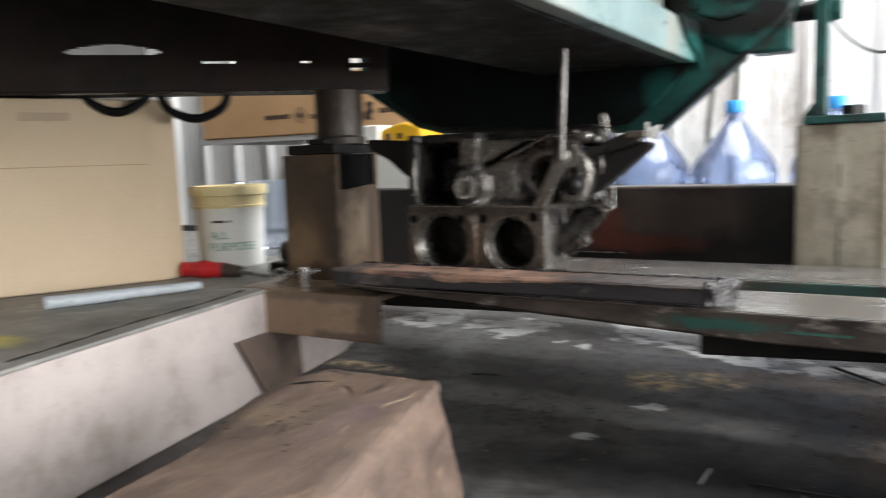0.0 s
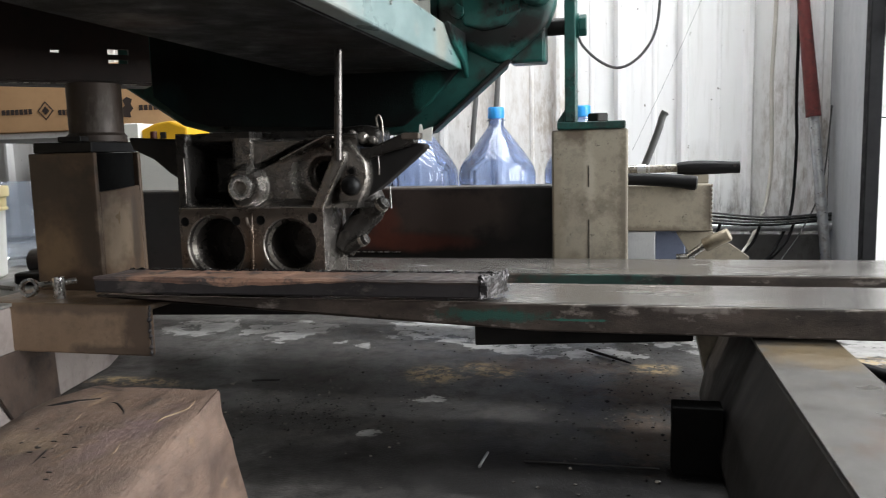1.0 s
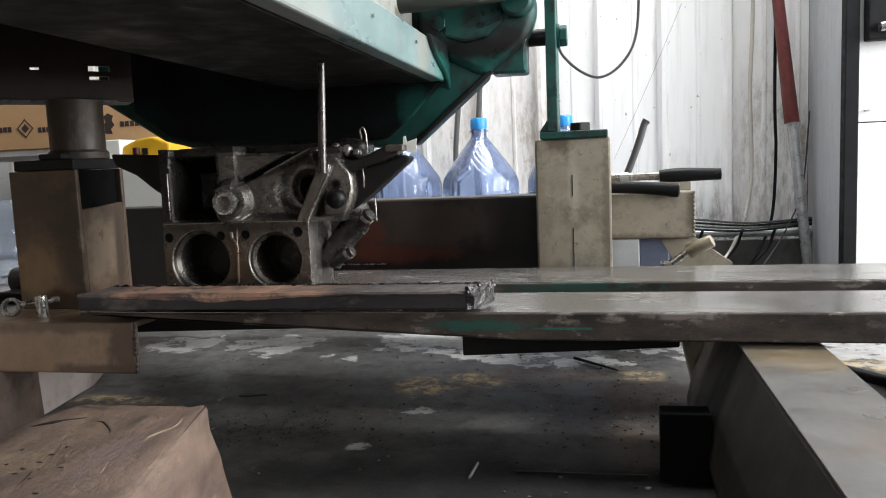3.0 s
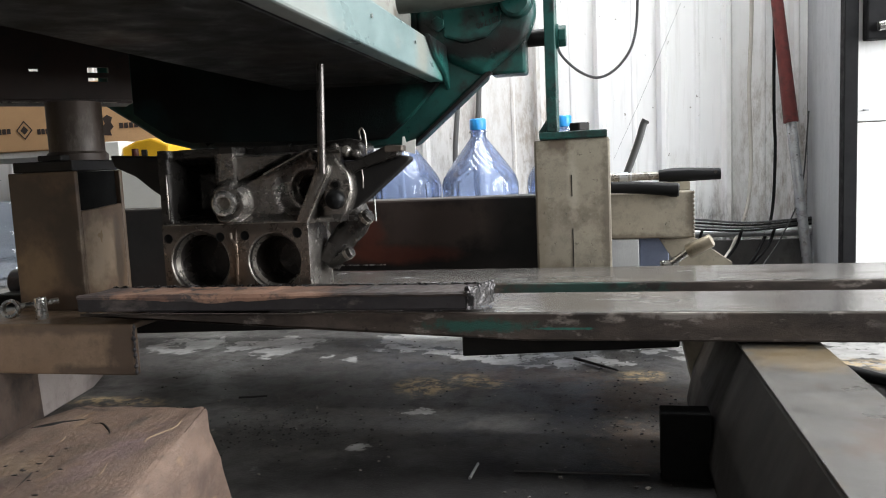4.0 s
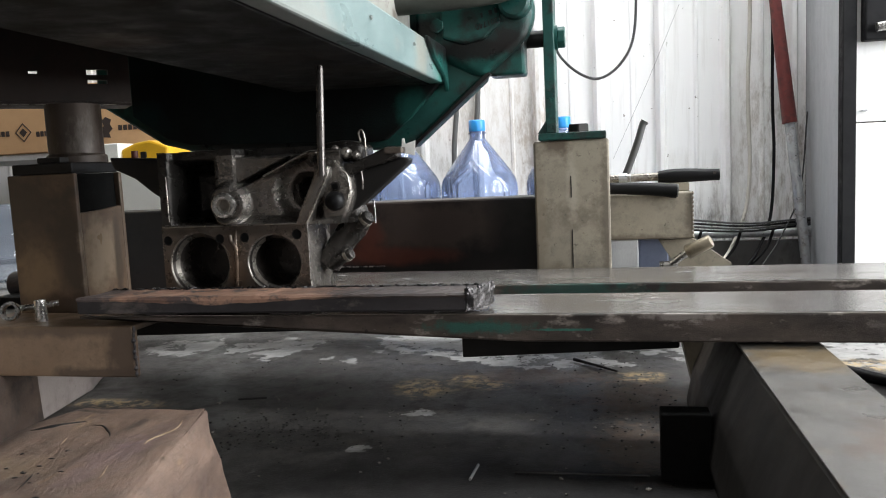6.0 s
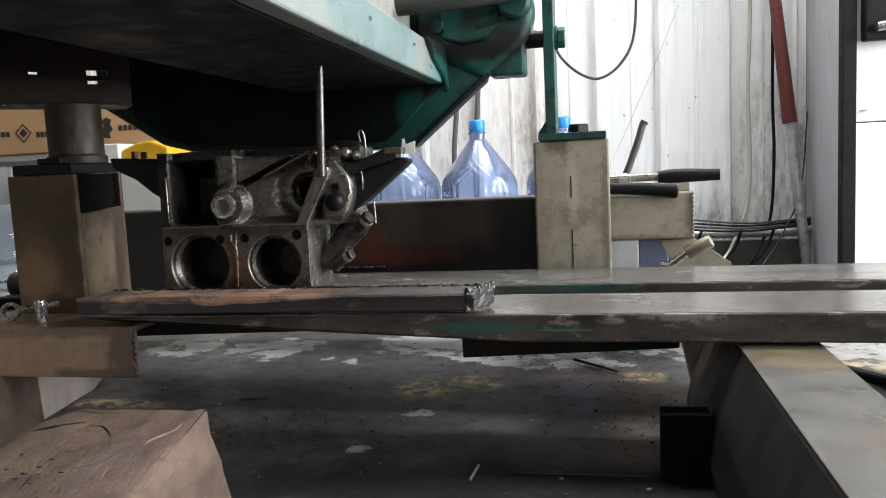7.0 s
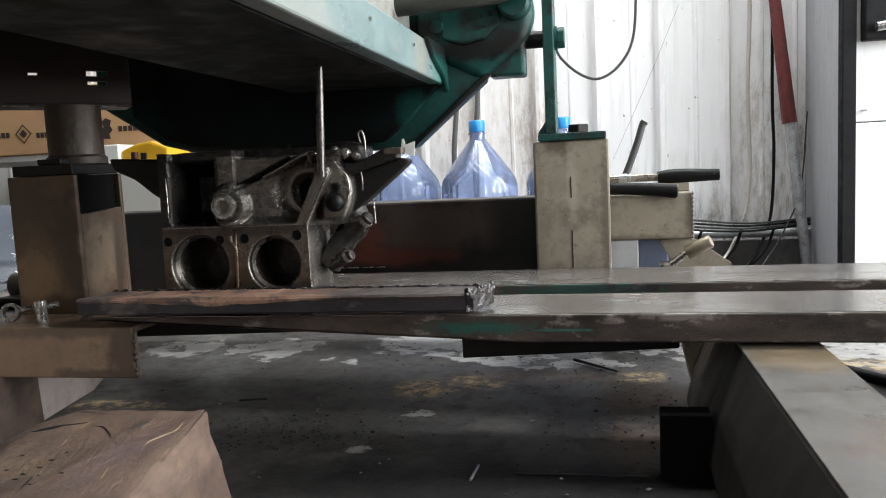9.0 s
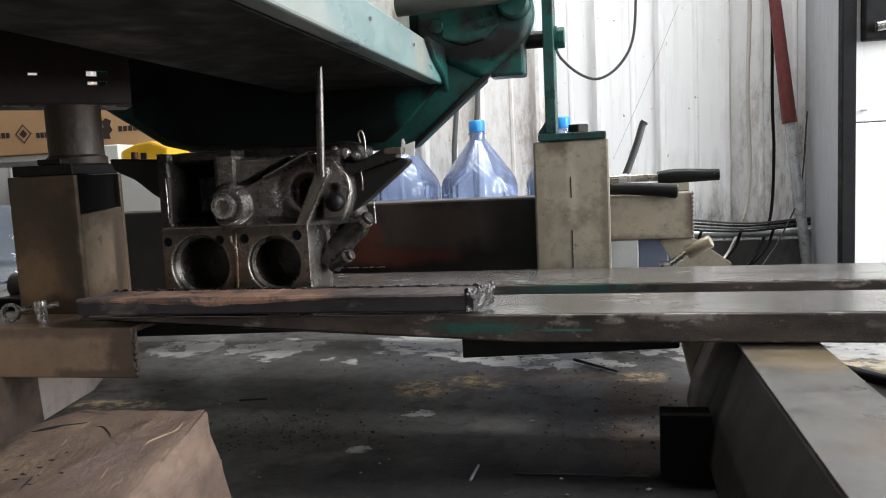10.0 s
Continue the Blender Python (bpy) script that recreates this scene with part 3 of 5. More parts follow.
def rod(p, q, r, r2=None, segs=24, into=None, bevel=0.0):
    """A round bar from p to q, tapering from r to r2."""
    p, q = Vector(p), Vector(q)
    bm = bmesh.new()
    bmesh.ops.create_cone(bm, cap_ends=True, segments=segs, radius1=r, radius2=r if r2 is None else r2, depth=(q - p).length)
    if bevel:
        rims = [e for e in bm.edges if abs(e.verts[0].co.z - e.verts[1].co.z) < 1e-6]
        bmesh.ops.bevel(bm, geom=rims, offset=bevel, segments=2, affect="EDGES", profile=0.5)
    m = Matrix.Translation((p + q) / 2) @ (q - p).to_track_quat("Z", "Y").to_matrix().to_4x4()
    bmesh.ops.transform(bm, matrix=m, verts=bm.verts)
    smooth(bm)
    return join(into, bm)


def smooth(bm, angle=40):
    bm.normal_update()
    for f in bm.faces:
        f.smooth = True
    for e in bm.edges:
        if len(e.link_faces) == 2 and e.calc_face_angle(0) > radians(angle):
            e.smooth = False
    return bm


def spline(points, steps=8):
    """A smooth line through the points."""
    p = [Vector(a) for a in points]
    p = [p[0] * 2 - p[1]] + p + [p[-1] * 2 - p[-2]]
    out = []
    for i in range(1, len(p) - 2):
        for s in range(steps):
            t = s / steps
            a, b, c, d = p[i - 1], p[i], p[i + 1], p[i + 2]
            out.append(0.5 * ((2 * b) + (c - a) * t + (2 * a - 5 * b + 4 * c - d) * t * t + (3 * b - a - 3 * c + d) * t ** 3))
    out.append(p[-2])
    return out


def tube(points, r, segs=10, steps=8, into=None, curved=True):
    line = spline(points, steps) if curved else [Vector(a) for a in points]
    bm = bmesh.new()
    rings = []
    up = Vector((0.31, 0.17, 0.93)).normalized()
    for i, c in enumerate(line):
        d = (line[min(i + 1, len(line) - 1)] - line[max(i - 1, 0)]).normalized()
        u = d.cross(up).normalized()
        w = d.cross(u)
        rr = r(i / (len(line) - 1)) if callable(r) else r
        rings.append([bm.verts.new(c + rr * (math.cos(k * math.tau / segs) * u + math.sin(k * math.tau / segs) * w)) for k in range(segs)])
    for a, b in zip(rings, rings[1:]):
        for k in range(segs):
            bm.faces.new((a[k], a[(k + 1) % segs], b[(k + 1) % segs], b[k]))
    bm.faces.new(rings[0]), bm.faces.new(rings[-1])
    bmesh.ops.recalc_face_normals(bm, faces=bm.faces)
    smooth(bm)
    return join(into, bm)


def lathe(profile, center, segs=48, wave=None, cap=True, into=None, axis=None):
    """A profile of (radius, height) turned round a line through center, upwards or along axis."""
    bm = bmesh.new()
    rings = []
    for r, h in profile:
        ring = []
        for k in range(segs):
            a = k * math.tau / segs
            rr = r + (wave(a, h, r) if wave else 0)
            ring.append(bm.verts.new((rr * math.cos(a), rr * math.sin(a), h)))
        rings.append(ring)
    for a, b in zip(rings, rings[1:]):
        for k in range(segs):
            bm.faces.new((a[k], a[(k + 1) % segs], b[(k + 1) % segs], b[k]))
    if cap:
        bm.faces.new(rings[0]), bm.faces.new(rings[-1])
    bmesh.ops.recalc_face_normals(bm, faces=bm.faces)
    m = Matrix.Translation(center)
    if axis:
        m = m @ Vector(axis).to_track_quat("Z", "Y").to_matrix().to_4x4()
    bmesh.ops.transform(bm, matrix=m, verts=bm.verts)
    smooth(bm)
    return join(into, bm)


def hex_bolt(at, axis, r, h, into=None):
    bm = bmesh.new()
    bmesh.ops.create_cone(bm, cap_ends=True, segments=6, radius1=r, radius2=r, depth=h)
    bmesh.ops.bevel(bm, geom=bm.edges[:], offset=r * 0.08, segments=1, affect="EDGES")
    m = Matrix.Translation(Vector(at) + Vector(axis).normalized() * h / 2) @ Vector(axis).to_track_quat("Z", "Y").to_matrix().to_4x4()
    bmesh.ops.transform(bm, matrix=m, verts=bm.verts)
    return join(into, bm)


def roughen(bm, amount, scale, cuts=0, seed=0.0):
    """Uneven faces: optional cuts, then a noise along the normals."""
    if cuts:
        bmesh.ops.subdivide_edges(bm, edges=bm.edges[:], cuts=cuts, use_grid_fill=True)
    bm.normal_update()
    for v in bm.verts:
        v.co += v.normal * amount * noise.noise(v.co * scale + Vector((seed, seed, seed)))
    return bm


def oriented(bm, m):
    bmesh.ops.transform(bm, matrix=m, verts=bm.verts)
    return bm


def letters(name, words, size, m, material, parent, depth=0.0006, label=""):
    """Raised or printed words, built as a mesh at the pose m."""
    cu = bpy.data.curves.new(name, "FONT")
    cu.body, cu.size, cu.extrude, cu.align_x, cu.align_y = words, size, depth, "CENTER", "CENTER"
    tmp = bpy.data.objects.new(name, cu)
    me = bpy.data.meshes.new_from_object(tmp)
    bpy.data.objects.remove(tmp)
    bm = bmesh.new()
    bm.from_mesh(me)
    oriented(bm, m)
    return part(name, bm, material, parent, label)


# ---- the place ----
def build_room():
    fl = bmesh.new()
    bmesh.ops.create_grid(fl, x_segments=60, y_segments=60, size=0.5)
    for v in fl.verts:
        v.co = Vector((v.co.x * 8.0, v.co.y * 6.6 + 0.15, 0))
        v.co.z = 0.004 * noise.noise(v.co * 1.7)
    solo("floor", fl, "floor", "dark oily workshop floor with flaked grey paint", "floor", kind="structure")
    # profiled sheet wall at the rear, with shallow ribs every quarter metre
    pts = []
    x = -4.0
    while x < 0.8:
        pts += [(x, 3.30), (x + 0.105, 3.30), (x + 0.11, 3.296), (x + 0.12, 3.296), (x + 0.125, 3.30), (x + 0.205, 3.30), (x + 0.222, 3.268), (x + 0.238, 3.268), (x + 0.2495, 3.30)]
        x += 0.25
    pts = [(a, b) for a, b in pts if a < 0.778] + [(0.778, 3.30)]
    wall = prism(pts + [(0.778, 3.36), (-4.0, 3.36)], "z", 0, 3.6, 0)
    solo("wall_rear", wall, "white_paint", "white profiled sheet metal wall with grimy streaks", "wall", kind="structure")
    # added strip that darkens the wall foot, for its dirt and shade
    solo("wall_foot_strip", box(-4.0, 0.777, 3.235, 3.2695, 0.0, 0.105, 0.004), "foot_strip_paint", "dark grey strip added along the foot of the rear wall", "skirting", kind="structure")
    # its grey also carries the shade on this side of the corner
    solo("wall_return", box(0.779, 0.80, 2.872, 3.30, 0, 3.6, 0.002), "grey_paint", "flat steel return wall beside the door post, shade in its grey", "wall", kind="structure")
    solo("door_post", box(0.779, 0.822, 2.82, 2.8715, 0, 3.6, 0.003), "dark_trim", "black steel door post", "post", kind="structure")
    door = thing("door_1", (1.4, 2.88, 0), "white sheet steel door with a black lock box", "door", kind="structure")
    part("lower_leaf", box(0.826, 2.0, 2.85, 2.90, 0.02, 0.534, 0.003), "white_paint", door)
    part("upper_leaf", box(0.826, 2.0, 2.852, 2.90, 0.538, 2.3, 0.003), "white_paint", door)
    lock = part("lock_box", box(0.84, 1.0, 2.80, 2.85, 0.80, 1.05, 0.006), "dark_trim", door, "black lock box")
    part("handle", rod((0.87, 2.785, 0.838), (0.95, 2.785, 0.846), 0.016, into=box(0.875, 0.885, 2.79, 2.806, 0.832, 0.85, 0.001)), "bright", lock, "steel handle")
    part("latch", box(0.845, 0.862, 2.84, 2.8495, 0.572, 0.578, 0.001), "zinc", door)
    # wall pieces out of view, added to close the room round the door
    solo("wall_rear_end", box(2.0, 3.5, 2.86, 2.96, 0, 3.6, 0), "white_paint", "white workshop wall beyond the door", "wall", kind="structure")
    solo("lintel", box(0.822, 2.0, 2.86, 2.96, 2.3, 3.6, 0), "white_paint", "white wall over the door", "wall", kind="structure")
    # unseen walls and ceiling, added to let light in only at openings
    solo("wall_left", box(-4.1, -4.0, -3.15, 3.3, 0, 3.6, 0), "dim_wall", "unseen grey wall added to close the room", "wall", kind="structure")
    right = box(3.5, 3.6, -3.15, -0.9, 0, 3.6, 0)
    box(3.5, 3.6, 2.85, 3.36, 0, 3.6, 0, into=right)
    box(3.5, 3.6, -0.9, 2.85, 3.05, 3.6, 0, into=right)
    solo("wall_right", right, "dim_wall", "unseen grey wall added round a tall opening for light", "wall", kind="structure")
    front = box(-4.0, -1.6, -3.15, -3.05, 0, 3.6, 0)
    box(0.8, 3.5, -3.15, -3.05, 0, 3.6, 0, into=front)
    box(-1.6, 0.8, -3.15, -3.05, 0, 1.1, 0, into=front)
    box(-1.6, 0.8, -3.15, -3.05, 2.7, 3.6, 0, into=front)
    solo("wall_front", front, "dim_wall", "unseen grey wall added round a wide opening for light", "wall", kind="structure")
    ceil = box(-4.1, 3.6, -3.15, 1.83, 3.6, 3.7, 0)
    box(-4.1, 3.6, 2.77, 3.36, 3.6, 3.7, 0, into=ceil)
    box(-4.1, -1.47, 1.83, 2.77, 3.6, 3.7, 0, into=ceil)
    box(1.57, 3.6, 1.83, 2.77, 3.6, 3.7, 0, into=ceil)
    solo("ceiling", ceil, "dim_wall", "unseen grey ceiling added round an opening for light", "ceiling", kind="structure")
    # raised concrete ledge; its face runs slightly askew
    ledge = thing("ledge", (-2.4, 0.8, 0), "raised concrete ledge with a pale pinkish face and an oily top", "ledge", kind="structure")
    foot = [(-0.62, -1.2), (-0.955, 0.60), (-1.115, 1.45), (-1.165, 1.56), (-1.40, 2.06), (-4.0, 2.06), (-4.0, -1.2)]
    body = prism(foot, "z", 0, 0.204, 0.004)
    part("ledge_body", body, "concrete", ledge)
    part("ledge_cover", prism([(a + (0.004 if a > -3 else 0), b) for a, b in foot], "z", 0.2045, 0.211, 0.002), "ledge_top", ledge, "oily grey top of the ledge")


build_room()


# ---- engine stand ----
def build_stand():
    st = thing("engine_stand", (-0.45, 1.4, 0), "grimy beige welded steel engine stand of box beams and posts", "engine stand")
    lb = part("left_foot_beam", prism([(1.12, 0.124), (1.135, 0.124), (1.135, 0.202), (1.40, 0.202), (1.40, 0.2125), (1.12, 0.2125)], "x", -1.12, -0.778, 0.003), "beam_brown", st, "grimy beige angle beam")
    # thin dark plate that paints the beam's shadow onto the ledge face
    face = lambda s, z, out: Vector((-0.955 - 0.185 * s + 0.983 * out, 0.60 + 0.983 * s + 0.185 * out, z))
    sp = bmesh.new()
    edge = ((0.415, 0.130), (0.435, 0.10), (0.50, 0.003), (0.645, 0.003), (0.638, 0.08), (0.635, 0.185), (0.535, 0.185), (0.53, 0.126))
    lo, hi = [sp.verts.new(face(a, z, 0.006)) for a, z in edge], [sp.verts.new(face(a, z, 0.010)) for a, z in edge]
    sp.faces.new(lo), sp.faces.new(hi)
    for i in range(8):
        sp.faces.new((lo[i], lo[(i + 1) % 8], hi[(i + 1) % 8], hi[i]))
    bmesh.ops.recalc_face_normals(sp, faces=sp.faces)
    part("beam_shadow", sp, "shadow_brown", st, "dark brown plate for the beam shadow on the ledge")
    weld = bmesh.new()
    for i in range(9):
        z = 0.130 + i * 0.0095
        lathe([(0.001, -0.006), (0.0035 + 0.001 * math.sin(i * 2.3), 0), (0.001, 0.006)], (-0.7775 + 0.001 * math.sin(i * 4.1), 1.122 + 0.001 * math.sin(i), z), 10, into=weld)
    part("weld_seam", weld, "scale_steel", lb)
    # hollow left post, its right side cut open near the top
    part("post_side", box(-1.094, -0.952, 1.24, 1.25, 0.2125, 0.472, 0.002), "beige_dark", st, "grimy brown-stained post side with painted-in shade")
    part("post_side", box(-1.094, -1.084, 1.2505, 1.383, 0.2125, 0.472, 0.002), "beige_dark", st)
    part("post_side", box(-1.0835, -0.952, 1.373, 1.383, 0.2125, 0.472, 0.002), "beige_dark", st)
    # right side, with its lit patch painted in the colour
    cut = prism([(1.2505, 0.2125), (1.3725, 0.2125), (1.3725, 0.406), (1.30, 0.400), (1.2505, 0.398)], "x", -0.962, -0.952, 0.002)
    part("post_side", cut, "beige_dark", st, "post side cut open near its top")
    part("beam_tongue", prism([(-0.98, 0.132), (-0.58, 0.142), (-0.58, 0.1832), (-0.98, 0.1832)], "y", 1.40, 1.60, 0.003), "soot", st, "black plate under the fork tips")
    # black filler box, added to darken the hollow inside the post
    part("post_dark_fill", box(-1.0835, -0.9625, 1.2505, 1.3725, 0.2125, 0.471, 0), "hole", st)
    part("left_post_cap", box(-1.085, -0.958, 1.244, 1.38, 0.4725, 0.492, 0.002, into=box(-1.035, -0.985, 1.25, 1.30, 0.4925, 0.503, 0.002)), "soot", st, "black cap plate")
    part("jack_sleeve", lathe([(0.055, 0.4925), (0.055, 0.505), (0.05, 0.51), (0.05, 0.6035)], (-1.005, 1.325, 0), 40), "sleeve", st, "scuffed brown steel jack sleeve")
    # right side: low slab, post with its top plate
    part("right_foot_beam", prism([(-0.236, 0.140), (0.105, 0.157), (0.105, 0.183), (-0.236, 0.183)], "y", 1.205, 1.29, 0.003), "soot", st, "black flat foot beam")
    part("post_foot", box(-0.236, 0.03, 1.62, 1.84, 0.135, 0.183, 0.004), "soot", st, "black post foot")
    rp = part("right_post", box(-0.150, 0.008, 1.65, 1.80, 0.1835, 0.496, 0.005), "beige", st, "beige painted square post")
    part("seam", box(-0.0735, -0.0715, 1.6485, 1.6515, 0.375, 0.42, 0.0004), "soot", rp)
    part("seam", box(-0.0735, -0.0715, 1.6485, 1.6515, 0.225, 0.307, 0.0004), "soot", rp)
    mount = part("mount_plate", box(-0.138, 0.003, 1.642, 1.79, 0.4965, 0.512, 0.003), "green", st, "green mounting plate")
    part("mount_nut", hex_bolt((-0.055, 1.70, 0.5125), (0, 0, 1), 0.024, 0.018), "soot", mount)
    part("mount_arm", prism([(1.655, 0.5125), (1.745, 0.5125), (1.745, 0.98), (1.655, 0.98)], "x", -0.122, -0.1, 0.002), "green", st, "upright green mounting bracket")
    part("mount_fillet", prism([(-0.14, 0.5125), (-0.1225, 0.5125), (-0.1225, 0.538)], "y", 1.66, 1.74, 0.0), "green", st)
    part("long_beam", box(-1.42, -0.152, 1.85, 1.95, 0.125, 0.372, 0.006), "hbeam", st, "dark long beam")
    part("beam_edge", box(-0.70, -0.55, 1.842, 1.8495, 0.209, 0.2115, 0.0005), "bright", st)
    # short beam with a welded end plate and a gusset
    part("short_beam", box(-0.14, 0.192, 1.815, 1.915, 0.264, 0.370, 0.004), "beige", st, "beige box beam end")
    w2 = bmesh.new()
    for i in range(11):
        lathe([(0.001, -0.004), (0.003, 0), (0.001, 0.004)], (0.191, 1.814, 0.268 + i * 0.0099), 8, into=w2)
    part("beam_weld", w2, "beige", st)
    part("gusset", prism([(0.115, 0.262), (0.195, 0.262), (0.275, 0.205), (0.275, 0.19), (0.16, 0.19)], "y", 1.83, 1.84, 0.001), "beige", st)
    part("beam_leg", box(-0.02, 0.07, 1.82, 1.91, 0.0, 0.2635, 0.003), "grey_paint", st)
    part("brace_leg", box(0.072, 0.14, 1.87, 1.91, 0.0, 0.2635, 0.003), "blue_grey", st, "blue-grey brace")
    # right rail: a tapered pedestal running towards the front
    # side darkened by its own material; only the top keeps the rail paint
    part("right_rail", prism([(0.179, 0.1775), (0.288, 0.1775), (0.288, 0.0), (0.134, 0.0), (0.128, 0.03), (0.140, 0.09)], "y", 0.15, 1.36, 0.004), "dark_steel", st, "dark rail side, its shade put into the colour")
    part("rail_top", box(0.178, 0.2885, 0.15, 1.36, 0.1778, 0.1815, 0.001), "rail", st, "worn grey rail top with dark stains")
    # separate paler piece that carries the lit far end of the rail side
    part("rail_far_end", prism([(0.112, 0.1815), (0.20, 0.1815), (0.20, 0.0), (0.152, 0.0)], "y", 1.365, 1.44, 0.003), "beige", st, "beige piece for the lit far end of the rail side")
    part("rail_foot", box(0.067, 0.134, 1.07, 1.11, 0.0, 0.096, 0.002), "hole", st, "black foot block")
    # scorched cross bar over the left post, askew, with slots that let the light through
    bar_pose = Matrix.Translation((-0.951, 1.384, 0)) @ pose(0, 0, 0, 0, 0, 180 + 43.35)
    bands = [(0.611, 0.646, ()), (0.646, 0.654, ((0.012, 0.048),)), (0.654, 0.663, ()), (0.663, 0.669, ((0.010, 0.049), (0.134, 0.150), (0.288, 0.349))),
             (0.669, 0.674, ((0.010, 0.049),)), (0.674, 0.681, ()), (0.681, 0.684, ((0.440, 0.600),)), (0.684, 0.690, ((0.430, 0.610),)), (0.690, 0.694, ((0.438, 0.602),)), (0.694, 0.698, ((0.456, 0.584),)), (0.698, 0.701, ((0.478, 0.562),)), (0.701, 0.703, ((0.498, 0.542),)), (0.703, 0.858, ())]
    cuts = sorted({-0.03, 1.6} | {g for band in bands for gap in band[2] for g in gap})
    bar = bmesh.new()
    for z0, z1, gaps in bands:
        for a, c in zip(cuts, cuts[1:]):
            if not any(g0 - 1e-6 <= a and c <= g1 + 1e-6 for g0, g1 in gaps):
                bar.faces.new([bar.verts.new(p) for p in ((a, 0, z0), (c, 0, z0), (c, 0, z1), (a, 0, z1))])
    bmesh.ops.remove_doubles(bar, verts=bar.verts, dist=1e-5)
    bmesh.ops.recalc_face_normals(bar, faces=bar.faces)
    rim = bmesh.ops.extrude_face_region(bar, geom=bar.faces[:])
    bmesh.ops.translate(bar, verts=[v for v in rim["geom"] if isinstance(v, bmesh.types.BMVert)], vec=(0, -0.012, 0))
    bmesh.ops.recalc_face_normals(bar, faces=bar.faces)
    part("cross_bar", oriented(bar, bar_pose), "brown", st, "dark brown slotted cross bar")
    part("bar_flange", oriented(box(-0.03, 1.6, -0.075, 0.002, 0.604, 0.6105, 0.001), bar_pose), "brown", st, "bar flange")
    for a, c in ((0.0, 0.03), (0.10, 0.30), (0.36, 0.42), (0.50, 0.62)):
        part("worn_edge", oriented(box(a, c, 0.0022, 0.0034, 0.6042, 0.6062, 0.0004), bar_pose), "machined", st, "rubbed bright edge")
    for a, c, low in ((0.595, 0.462, 0.572), (0.445, 0.305, 0.556)):
        pts = [(a, 0.64), (a - 0.012, low + 0.026), ((a + c) / 2, low), (c + 0.012, low + 0.026), (c, 0.64)]
        part("hose_loop", oriented(tube([(p, -0.05, z) for p, z in pts], 0.0095, 12), bar_pose), "black_rubber", st, "black rubber hose loop")


build_stand()


# ---- lifting forks and the cut bar ----
def build_fork(name, y0, y1, label):
    fk = thing(name, (0.4, (y0 + y1) / 2, 0.185), label, "forklift fork", "lifting forks")
    side = [(-0.872, 0.2265), (-0.46, 0.204), (-0.12, 0.1875), (2.0, 0.1835), (2.0, 0.2295), (-0.872, 0.2295)]
    part("blade", prism(side, "y", y0, y1, 0.003), "fork_side", fk, "rusty tapered fork blade")
    part("worn_top", prism([(-0.86, y0 + 0.006), (-0.80, y0 + 0.003), (1.99, y0 + 0.003), (1.99, y1 - 0.003), (-0.80, y1 - 0.003), (-0.86, y1 - 0.01)], "z", 0.2296, 0.2302, 0), "fork", fk, "worn bright top of the fork")
    return fk


build_fork("forklift_fork", 1.115, 1.292, "worn steel forklift fork with rusty side and traces of green paint")
build_fork("forklift_fork", 1.396, 1.60, "worn steel forklift fork with dark rusty side")

def build_cut_bar():
    br = thing("cut_steel_bar", (-0.53, 1.14, 0.2305), "flame-cut steel bar with a reddened ragged edge, lying on the fork", "steel bar")
    low = prism([(-0.862, 1.098), (-0.207, 1.104), (-0.188, 1.168), (-0.84, 1.168)], "z", 0.2365, 0.2605, 0.003)
    for i in range(3):
        box(-0.75 + i * 0.22, -0.70 + i * 0.22, 1.12, 1.17, 0.2303, 0.2375, 0.001, into=low)
    part("bar_body", low, "scale_steel", br, "dark blue-grey scaled steel")
    # reddened upper band with a wavy lower line
    bm = bmesh.new()
    n = 120
    rows = []
    for i in range(n + 1):
        t = i / n
        x = -0.861 + t * 0.656
        y = 1.0975 + t * 0.006
        wave_low = 0.2580 + 0.004 * noise.noise(Vector((x * 14, 0, 3))) + 0.0015 * noise.noise(Vector((x * 55, 0, 3))) - 0.0075 * max(0, 1 - abs(t - 0.36) / 0.26)
        wave_low = min(wave_low, 0.2615)
        top = 0.2640 + 0.0012 * noise.noise(Vector((x * 60, 1, 0))) + 0.001 * noise.noise(Vector((x * 170, 4, 0)))
        yb = 1.168 + 0.004 * noise.noise(Vector((x * 40, 7, 0)))
        rows.append([bm.verts.new(p) for p in ((x, y - 0.0004, wave_low), (x, y - 0.0012, (wave_low + top) / 2), (x, y + 0.002, top), (x + 0.018, (y + yb) / 2, top + 0.0006), (x + 0.021, yb, top + 0.002), (x + 0.021, yb + 0.002, 0.2585))])
    for a, b in zip(rows, rows[1:]):
        for k in range(5):
            bm.faces.new((a[k], b[k], b[k + 1], a[k + 1]))
    bm.faces.new(rows[0]), bm.faces.new(rows[-1])
    bmesh.ops.recalc_face_normals(bm, faces=bm.faces)
    part("reddened_edge", bm, "copper", br, "flame-reddened upper edge")
    rnd = random.Random(5)
    slag = bmesh.new()
    for i in range(280):
        t = rnd.random()
        x = -0.862 + 0.66 * t
        r = rnd.uniform(0.0012, 0.0034)
        b2 = bmesh.new()
        bmesh.ops.create_icosphere(b2, subdivisions=1, radius=r)
        for v in b2.verts:
            v.co = Vector((v.co.x * rnd.uniform(0.8, 2.2), v.co.y, v.co.z * rnd.uniform(0.6, 1.0))) + Vector((x + 0.02, 1.1685 + rnd.uniform(-0.004, 0.003), 0.266 + rnd.uniform(-0.001, 0.0018)))
        join(slag, b2)
    for i in range(26):
        b2 = bmesh.new()
        bmesh.ops.create_icosphere(b2, subdivisions=1, radius=rnd.uniform(0.003, 0.006))
        t = i / 25
